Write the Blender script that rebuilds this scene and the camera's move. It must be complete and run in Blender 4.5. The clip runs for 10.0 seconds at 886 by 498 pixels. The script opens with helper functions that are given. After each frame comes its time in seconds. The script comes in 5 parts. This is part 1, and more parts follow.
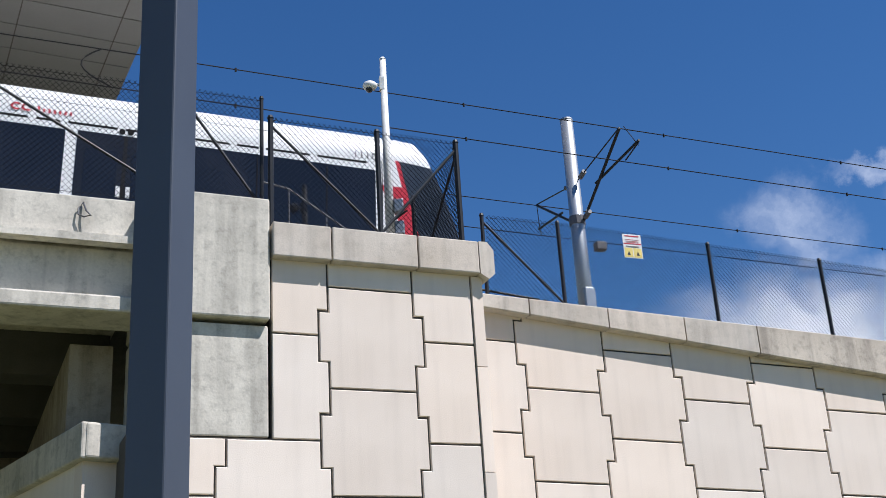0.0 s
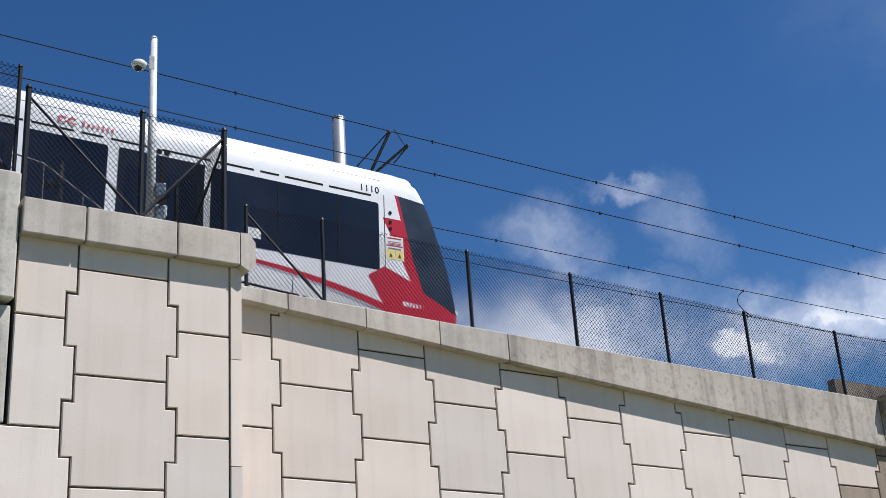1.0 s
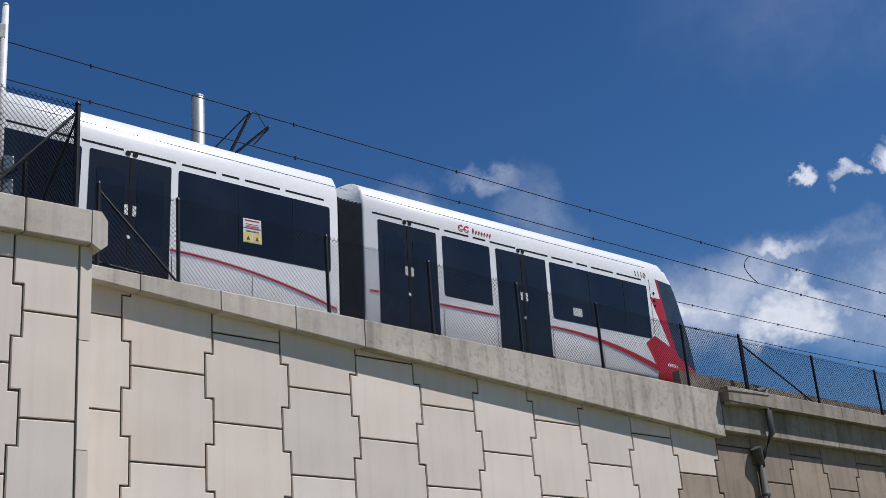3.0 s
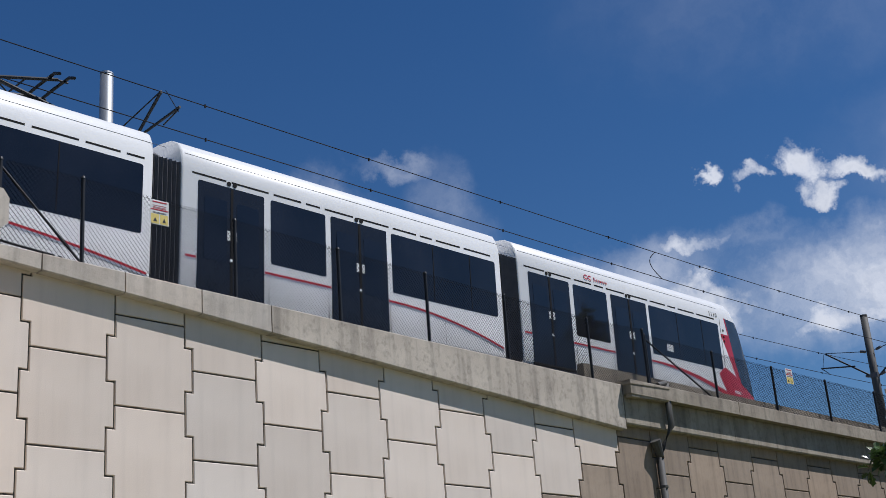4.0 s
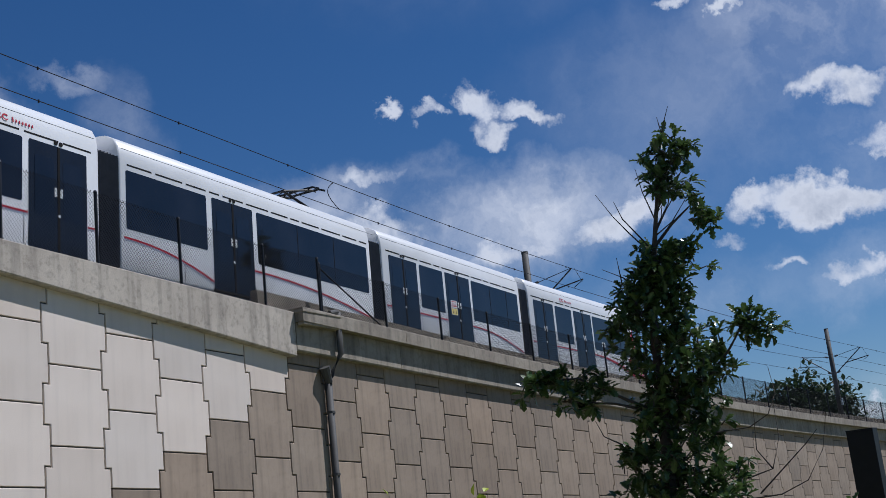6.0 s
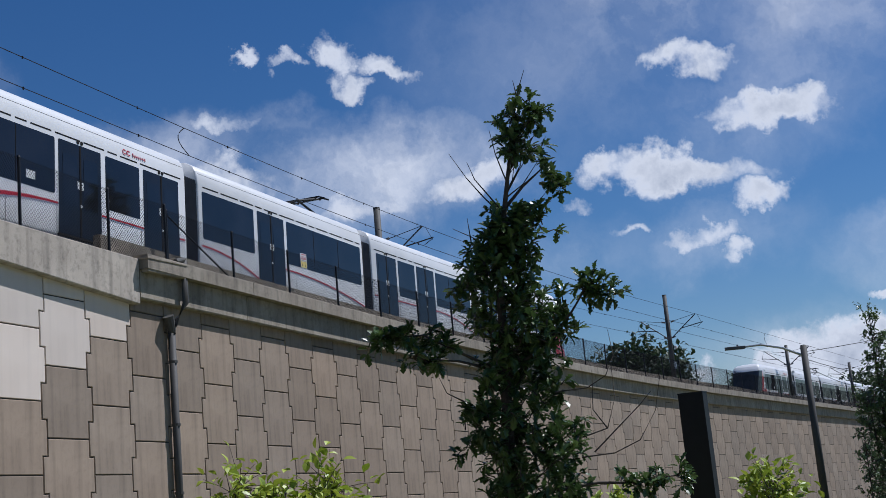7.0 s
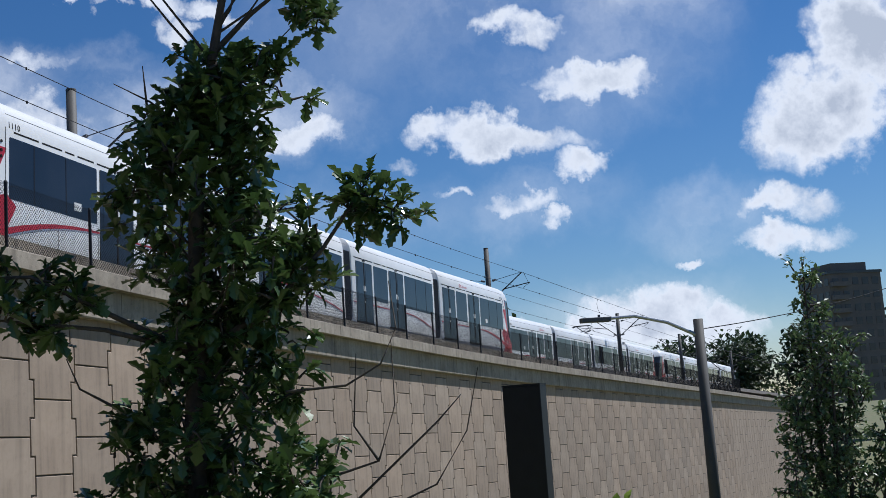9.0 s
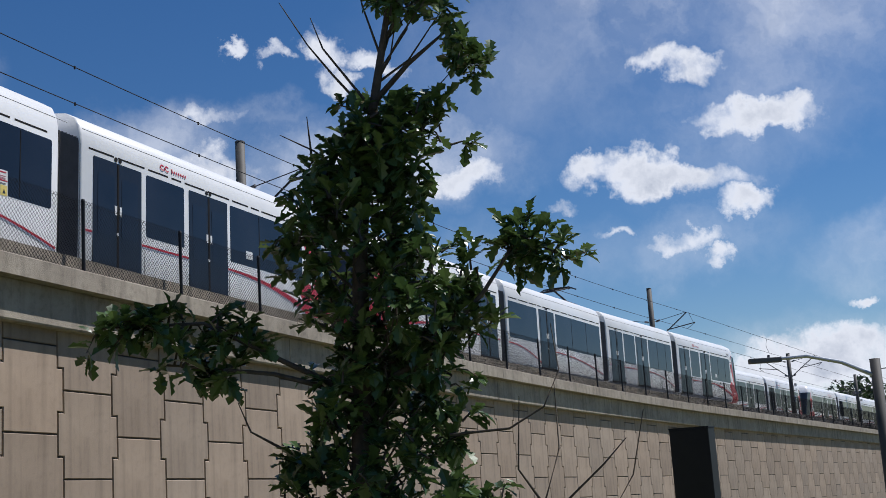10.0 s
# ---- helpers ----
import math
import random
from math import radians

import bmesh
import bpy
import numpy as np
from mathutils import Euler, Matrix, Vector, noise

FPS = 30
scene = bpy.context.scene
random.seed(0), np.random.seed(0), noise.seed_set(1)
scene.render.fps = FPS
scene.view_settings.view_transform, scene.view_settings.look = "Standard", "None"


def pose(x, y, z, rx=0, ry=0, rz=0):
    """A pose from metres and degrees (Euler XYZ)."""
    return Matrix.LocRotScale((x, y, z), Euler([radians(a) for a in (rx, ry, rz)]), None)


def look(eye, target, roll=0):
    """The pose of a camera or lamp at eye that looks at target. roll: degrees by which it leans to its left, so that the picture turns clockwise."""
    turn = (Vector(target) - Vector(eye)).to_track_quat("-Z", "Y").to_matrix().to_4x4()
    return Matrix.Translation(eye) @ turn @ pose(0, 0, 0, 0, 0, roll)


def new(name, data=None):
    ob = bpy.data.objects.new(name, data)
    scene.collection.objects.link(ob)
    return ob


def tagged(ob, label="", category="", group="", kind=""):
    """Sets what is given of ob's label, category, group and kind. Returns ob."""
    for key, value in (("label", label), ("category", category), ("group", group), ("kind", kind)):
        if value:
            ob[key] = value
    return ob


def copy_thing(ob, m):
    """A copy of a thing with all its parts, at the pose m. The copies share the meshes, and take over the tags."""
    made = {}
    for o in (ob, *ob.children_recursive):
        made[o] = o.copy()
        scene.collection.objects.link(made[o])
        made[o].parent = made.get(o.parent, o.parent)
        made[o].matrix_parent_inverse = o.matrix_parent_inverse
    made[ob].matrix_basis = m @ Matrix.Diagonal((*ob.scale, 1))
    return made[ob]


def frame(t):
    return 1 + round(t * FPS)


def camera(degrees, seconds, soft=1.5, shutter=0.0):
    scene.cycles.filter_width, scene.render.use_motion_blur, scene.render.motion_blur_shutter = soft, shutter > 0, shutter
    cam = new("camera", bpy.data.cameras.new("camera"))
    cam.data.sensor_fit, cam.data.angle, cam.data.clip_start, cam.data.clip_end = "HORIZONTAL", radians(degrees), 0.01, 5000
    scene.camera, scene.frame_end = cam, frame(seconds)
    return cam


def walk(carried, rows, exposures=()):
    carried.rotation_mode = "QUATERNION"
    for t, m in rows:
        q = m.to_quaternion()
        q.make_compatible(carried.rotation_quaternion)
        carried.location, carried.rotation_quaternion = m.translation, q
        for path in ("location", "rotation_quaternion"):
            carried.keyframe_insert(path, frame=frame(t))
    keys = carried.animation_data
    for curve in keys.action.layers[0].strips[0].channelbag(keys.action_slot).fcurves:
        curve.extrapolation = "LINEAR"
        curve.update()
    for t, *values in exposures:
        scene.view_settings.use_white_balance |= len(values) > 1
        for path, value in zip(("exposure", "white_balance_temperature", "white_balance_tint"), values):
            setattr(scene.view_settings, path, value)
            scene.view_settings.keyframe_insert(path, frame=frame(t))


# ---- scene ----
cam = camera(40.96, 10.0, soft=0.85)
PATH = [
    (0.0, pose(0.000, 0.000, 1.600, 111.32, 3.41, 1.49)),
    (0.5, pose(0.000, 0.000, 1.600, 110.74, 3.36, -6.93)),
    (1.0, pose(0.000, 0.000, 1.600, 110.43, 3.72, -10.63)),
    (1.5, pose(0.000, 0.000, 1.600, 110.18, 4.08, -12.67)),
    (2.0, pose(0.000, 0.000, 1.600, 109.87, 4.21, -14.38)),
    (2.5, pose(0.000, 0.000, 1.600, 109.60, 4.37, -15.88)),
    (4.0, pose(0.000, 0.000, 1.600, 108.37, 4.30, -22.28)),
    (4.5, pose(0.000, 0.000, 1.600, 107.74, 4.33, -25.46)),
    (5.0, pose(0.000, 0.000, 1.600, 106.72, 5.11, -29.85)),
    (6.5, pose(0.000, 0.000, 1.600, 101.87, 5.85, -41.58)),
    (7.0, pose(0.000, 0.000, 1.600, 100.56, 5.18, -45.51)),
    (7.5, pose(3.491, 2.340, 1.983, 99.11, 4.42, -50.39)),
    (8.0, pose(10.899, 7.304, 2.795, 98.02, 3.62, -53.29)),
    (8.5, pose(13.637, 9.140, 3.095, 98.27, 3.12, -54.31)),
    (9.0, pose(13.637, 9.140, 3.095, 97.80, 3.92, -54.40)),
    (9.5, pose(13.637, 9.140, 3.095, 98.34, 4.17, -53.24)),
    (10.0, pose(13.637, 9.140, 3.095, 100.36, 3.74, -46.56)),
]
walk(cam, PATH, exposures=[(0, 0.54, 6000, 13), (0.5, 0.42, 6000, 13), (1, 0.27, 6000, 13), (2, 0.13, 6000, 13), (2.7, 0.0, 6000, 13), (4.5, -0.12, 5950, 13), (5.0, -0.15, 5850, 13), (6.5, -0.27, 5700, 13), (7.2, -0.13, 5700, 13), (8, 0.02, 5750, 11.5), (9, 0.07, 5800, 11), (9.6, 0.07, 5850, 11.5), (10, 0.05, 6050, 12.5)])

# ---- light ----
EYE = 1.6
SUN_AZ, SUN_EL = 112.0, 57.0        # degrees clockwise from +y, and above the horizon
sun = new("sun", bpy.data.lights.new("sun", "SUN"))
sun.data.energy, sun.data.angle, sun.data.color = 5.0, radians(0.53), (1.0, 0.95, 0.88)
_sd = Vector((math.sin(radians(SUN_AZ)) * math.cos(radians(SUN_EL)), math.cos(radians(SUN_AZ)) * math.cos(radians(SUN_EL)), math.sin(radians(SUN_EL))))
sun.matrix_world = look((0, 0, 60), Vector((0, 0, 60)) - _sd)


def sky_way(az, el):
    a, e = radians(az), radians(el)
    return Vector((-math.sin(a) * math.cos(e), math.cos(a) * math.cos(e), math.sin(e)))


# clouds as patches of the sky: azimuth, elevation, half width, half height (degrees), slant, density
CLOUDS = [
    (-41.7, 20.0, 1.5, 1.2, -35, 0.95), (-44.4, 19.1, 2.1, 0.65, -5, 0.85), (-42.3, 18.5, 1.2, 0.6, -20, 0.75), (-37.0, 20.2, 0.8, 0.4, -15, 0.7), (-39.2, 19.8, 1.0, 0.4, 10, 0.65), (-26.5, 14.2, 2.2, 0.9, -6, 0.8),
    (-31.5, 15.0, 3.4, 0.8, 8, 0.62), (-35.8, 14.2, 3.6, 1.7, 4, 0.9), (-36.0, 16.9, 2.4, 0.7, 4, 0.6), (-48.2, 13.5, 3.0, 1.4, 2, 0.85), (-43.3, 13.0, 3.6, 1.0, 4, 0.7), (-59.3, 18.1, 2.68, 1.0, -6, 1.0),
    (-63.2, 15.2, 3.69, 1.1, -6, 1.1), (-57.8, 12.9, 4.97, 1.25, -6, 1.15), (-54.6, 13.5, 1.77, 1.06, 0, 0.9), (-61.9, 11.3, 1.42, 0.83, 0, 0.8), (-59.3, 9.7, 2.6, 0.71, -4, 0.7), (-60.7, 8.7, 1.06, 0.59, 0, 0.8),
    (-73.2, 12.4, 3.66, 2.83, 12, 1.55), (-75.8, 15.6, 3.07, 2.83, 10, 1.55), (-71.0, 8.5, 2.6, 0.94, -2, 0.9), (-71.5, 6.8, 2.95, 0.83, -2, 0.85), (-64.4, 3.7, 4.0, 1.8, 4, 1.25), (-67.2, 2.9, 3.4, 1.5, 2, 1.1),
    (-61.6, 3.2, 2.2, 1.1, 4, 1.0), (-57.8, 3.5, 0.94, 0.47, 0, 0.7), (-52.2, 23.6, 0.94, 0.47, 0, 0.7), (-55.0, 23.2, 1.06, 0.53, 0, 0.75), (-66.8, 6.4, 0.83, 0.41, 8, 0.7), (-69.3, 3.4, 0.94, 0.41, 8, 0.6),
    (-55.7, 10.3, 0.83, 0.35, 0, 0.6), (-53.4, 11.7, 1.06, 0.41, 0, 0.5),
]
# thin veils: the same, soft all through
VEILS = [
    (-46.0, 30.0, 17.0, 7.5, 0, 0.13),
    (-21.5, 22.6, 3.2, 0.8, -14, 0.36), (-24.4, 20.2, 3.6, 2.0, -60, 0.26), (-18.0, 15.8, 9.5, 3.4, -4, 0.95), (-21.0, 16.8, 8.0, 2.4, -6, 0.45), (-26.0, 14.6, 6.0, 3.2, -2, 0.70), (-33.0, 15.2, 7.0, 3.0, 6, 0.75),
    (-44.0, 14.3, 9.5, 3.7, 3, 0.95), (-38.0, 17.0, 4.0, 1.2, 2, 0.4), (-58.5, 23.0, 9.0, 6.0, 60, 0.70), (-66.0, 21.0, 8.0, 7.0, 60, 0.58), (-63.0, 16.0, 9.0, 5.0, 20, 0.38), (-17.6, 20.4, 3.6, 2.6, -30, 0.50), (-55.0, 19.0, 14.0, 6.5, 0, 0.24), (-60.0, 9.5, 6.0, 2.2, 0, 0.35), (-51.0, 9.5, 9.0, 2.5, -2, 0.30), (-64.0, 3.0, 9.0, 3.5, 0, 0.45), (-68.0, 8.0, 5.0, 2.5, 0, 0.45),
]


def build_world():
    world = bpy.data.worlds.new("sky")
    scene.world = world
    world.use_nodes = True
    nt = world.node_tree
    nt.nodes.clear()
    N = lambda kind: nt.nodes.new(kind)
    link = nt.links.new
    out, bg = N("ShaderNodeOutputWorld"), N("ShaderNodeBackground")
    sky = N("ShaderNodeTexSky")
    sky.sky_type, sky.sun_disc = "NISHITA", False
    sky.sun_elevation, sky.sun_rotation = radians(SUN_EL), radians(SUN_AZ)
    sky.air_density, sky.dust_density, sky.ozone_density = 1.0, 0.0, 5.0
    tc = N("ShaderNodeTexCoord")
    way = tc.outputs["Generated"]

    def vmath(op, a, b=None):
        n = N("ShaderNodeVectorMath")
        n.operation = op
        link(a, n.inputs[0])
        if b is not None:
            n.inputs[1].default_value = b
        return n

    def math_node(op, a, b=None, clamp=False):
        n = N("ShaderNodeMath")
        n.operation, n.use_clamp = op, clamp
        for i, v in enumerate((a, b)):
            if v is None:
                continue
            if isinstance(v, (int, float)):
                n.inputs[i].default_value = v
            else:
                link(v, n.inputs[i])
        return n.outputs[0]

    def noise_tex(scale, detail, rough, vec):
        n = N("ShaderNodeTexNoise")
        n.inputs["Scale"].default_value, n.inputs["Detail"].default_value, n.inputs["Roughness"].default_value = scale, detail, rough
        link(vec, n.inputs["Vector"])
        return n

    # the outlines are torn by bending the lookup
    bend = noise_tex(20.0, 7.0, 0.62, way)
    shift = vmath("SUBTRACT", bend.outputs["Color"], (0.5, 0.5, 0.5))
    scaled = N("ShaderNodeVectorMath")
    scaled.operation = "SCALE"
    link(shift.outputs[0], scaled.inputs[0])
    scaled.inputs["Scale"].default_value = 0.075
    bent = N("ShaderNodeVectorMath")
    bent.operation = "ADD"
    link(way, bent.inputs[0])
    link(scaled.outputs[0], bent.inputs[1])
    def patches(rows, lookup, soft):
        total = None
        for az, el, a, b, slant, dens in rows:
            c = sky_way(az, el)
            right = c.cross(Vector((0, 0, 1))).normalized()
            up = right.cross(c)
            k = radians(slant)
            u = (right * math.cos(k) + up * math.sin(k)) / math.sin(radians(a))
            v = (up * math.cos(k) - right * math.sin(k)) / math.sin(radians(b))
            du, dv = vmath("DOT_PRODUCT", lookup, u), vmath("DOT_PRODUCT", lookup, v)
            pu = math_node("SUBTRACT", du.outputs["Value"], c.dot(u))
            pv = math_node("SUBTRACT", dv.outputs["Value"], c.dot(v))
            r2 = math_node("ADD", math_node("MULTIPLY", pu, pu), math_node("MULTIPLY", pv, pv))
            fall = math_node("SUBTRACT", 1.0, r2, clamp=True)
            if soft:
                fall = math_node("MULTIPLY", fall, fall)
            body = math_node("MULTIPLY", fall, dens)
            total = body if total is None else math_node("MAXIMUM", total, body)
        return total

    total = patches(CLOUDS, bent.outputs[0], False)
    grain = noise_tex(34.0, 9.0, 0.60, way)
    fray = math_node("MULTIPLY", math_node("SUBTRACT", grain.outputs["Fac"], 0.46), 2.4)
    thick = math_node("ADD", total, math_node("MULTIPLY", fray, math_node("MULTIPLY", total, 1.0)))
    ramp = N("ShaderNodeMapRange")
    ramp.interpolation_type = "SMOOTHSTEP"
    ramp.inputs["From Min"].default_value, ramp.inputs["From Max"].default_value = 0.02, 1.05
    link(thick, ramp.inputs["Value"])
    # thin veils, combed by a slow noise
    comb = noise_tex(9.0, 7.0, 0.6, bent.outputs[0])
    cr = N("ShaderNodeMapRange")
    cr.inputs["From Min"].default_value, cr.inputs["From Max"].default_value, cr.inputs["To Min"].default_value = 0.36, 0.64, 0.25
    link(comb.outputs["Fac"], cr.inputs["Value"])
    veil = math_node("MULTIPLY", patches(VEILS, bent.outputs[0], True), cr.outputs[0])
    cover = math_node("MAXIMUM", ramp.outputs[0], veil)
    # thick hearts of the clouds are grey
    heart = N("ShaderNodeMapRange")
    heart.inputs["From Min"].default_value, heart.inputs["From Max"].default_value = 0.75, 1.7
    link(thick, heart.inputs["Value"])
    tint = N("ShaderNodeMix")
    tint.data_type = "RGBA"
    tint.inputs[6].default_value, tint.inputs[7].default_value = (12.3, 12.4, 12.6, 1), (6.8, 7.3, 8.2, 1)
    billow = noise_tex(26.0, 5.0, 0.55, bent.outputs[0])
    br = N("ShaderNodeMapRange")
    br.inputs["From Min"].default_value, br.inputs["From Max"].default_value, br.inputs["To Max"].default_value = 0.48, 0.72, 0.55
    link(billow.outputs["Fac"], br.inputs["Value"])
    link(math_node("MAXIMUM", heart.outputs[0], br.outputs[0]), tint.inputs[0])
    mix = N("ShaderNodeMix")
    mix.data_type = "RGBA"
    link(cover, mix.inputs[0])
    rich = N("ShaderNodeHueSaturation")
    rich.inputs["Hue"].default_value, rich.inputs["Saturation"].default_value = 0.503, 1.2
    link(sky.outputs[0], rich.inputs["Color"])
    link(rich.outputs[0], mix.inputs[6])
    link(tint.outputs[2], mix.inputs[7])
    link(mix.outputs[2], bg.inputs["Color"])
    bg.inputs["Strength"].default_value = 0.068
    link(bg.outputs[0], out.inputs["Surface"])


build_world()


# ---- materials ----
def material(name, color, rough=0.6, metal=0.0, color2=None, scale=3.0, fine=40.0, bump=0.0, spread=0.0, streak=0.0, fine_amount=0.25, specular=0.5, blot=0.0, hue=0.0):
    m = bpy.data.materials.new(name)
    m.use_nodes = True
    nt = m.node_tree
    b = nt.nodes["Principled BSDF"]
    b.inputs["Roughness"].default_value, b.inputs["Metallic"].default_value = rough, metal
    b.inputs["Specular IOR Level"].default_value = specular
    N, link = nt.nodes.new, nt.links.new
    tc = N("ShaderNodeTexCoord")
    c2 = color2 or tuple(c * 0.8 for c in color)

    def noise_at(s, detail=6.0, squash=None):
        n = N("ShaderNodeTexNoise")
        n.inputs["Scale"].default_value, n.inputs["Detail"].default_value = s, detail
        if squash:
            mp = N("ShaderNodeMapping")
            mp.inputs["Scale"].default_value = squash
            link(tc.outputs["Object"], mp.inputs["Vector"])
            link(mp.outputs[0], n.inputs["Vector"])
        else:
            link(tc.outputs["Object"], n.inputs["Vector"])
        return n

    big, small = noise_at(scale), noise_at(fine)
    ramp = N("ShaderNodeMapRange")
    ramp.inputs["From Min"].default_value, ramp.inputs["From Max"].default_value = 0.35, 0.68
    link(big.outputs["Fac"], ramp.inputs["Value"])
    mix = N("ShaderNodeMix")
    mix.data_type = "RGBA"
    mix.inputs[6].default_value, mix.inputs[7].default_value = (*color, 1), (*c2, 1)
    link(ramp.outputs[0], mix.inputs[0])
    value = N("ShaderNodeMapRange")
    value.inputs["To Min"].default_value, value.inputs["To Max"].default_value = 1 - fine_amount, 1 + fine_amount
    link(small.outputs["Fac"], value.inputs["Value"])
    last = value.outputs[0]
    if streak:
        run = noise_at(1.0, 4.0, (5.0, 5.0, 0.35))
        sr = N("ShaderNodeMapRange")
        sr.inputs["From Min"].default_value, sr.inputs["From Max"].default_value = 0.48, 0.72
        sr.inputs["To Min"].default_value, sr.inputs["To Max"].default_value = 1.0, 1 - streak
        link(run.outputs["Fac"], sr.inputs["Value"])
        mul = N("ShaderNodeMath")
        mul.operation = "MULTIPLY"
        link(last, mul.inputs[0])
        link(sr.outputs[0], mul.inputs[1])
        last = mul.outputs[0]
    if blot:
        spots = noise_at(7.0, 9.0)
        spots.inputs["Roughness"].default_value = 0.68
        bl = N("ShaderNodeMapRange")
        bl.inputs["From Min"].default_value, bl.inputs["From Max"].default_value = 0.50, 0.70
        bl.inputs["To Min"].default_value, bl.inputs["To Max"].default_value = 1.0, 1 - blot
        link(spots.outputs["Fac"], bl.inputs["Value"])
        mul = N("ShaderNodeMath")
        mul.operation = "MULTIPLY"
        link(last, mul.inputs[0])
        link(bl.outputs[0], mul.inputs[1])
        last = mul.outputs[0]
    if spread:
        info = N("ShaderNodeObjectInfo")
        pr = N("ShaderNodeMapRange")
        pr.inputs["To Min"].default_value, pr.inputs["To Max"].default_value = 1 - spread, 1 + spread
        link(info.outputs["Random"], pr.inputs["Value"])
        mul = N("ShaderNodeMath")
        mul.operation = "MULTIPLY"
        link(last, mul.inputs[0])
        link(pr.outputs[0], mul.inputs[1])
        last = mul.outputs[0]
    sc = N("ShaderNodeVectorMath")
    sc.operation = "SCALE"
    link(mix.outputs[2], sc.inputs[0])
    link(last, sc.inputs["Scale"])
    final = sc.outputs[0]
    if hue:
        # castings differ a little in tint from piece to piece
        tint = N("ShaderNodeMix")
        tint.data_type = "RGBA"
        tint.inputs[6].default_value, tint.inputs[7].default_value = (1 + hue, 1, 1 - hue, 1), (1 - hue, 1, 1 + hue, 1)
        pick = N("ShaderNodeMath")
        pick.operation = "FRACT"
        scale_up = N("ShaderNodeMath")
        scale_up.operation = "MULTIPLY"
        scale_up.inputs[1].default_value = 7.31
        link(N("ShaderNodeObjectInfo").outputs["Random"], scale_up.inputs[0])
        link(scale_up.outputs[0], pick.inputs[0])
        link(pick.outputs[0], tint.inputs[0])
        vm = N("ShaderNodeVectorMath")
        vm.operation = "MULTIPLY"
        link(final, vm.inputs[0])
        link(tint.outputs[2], vm.inputs[1])
        final = vm.outputs[0]
    link(final, b.inputs["Base Color"])
    if bump:
        bp = N("ShaderNodeBump")
        bp.inputs["Strength"].default_value, bp.inputs["Distance"].default_value = bump, 0.02
        link(small.outputs["Fac"], bp.inputs["Height"])
        link(bp.outputs[0], b.inputs["Normal"])
    return m


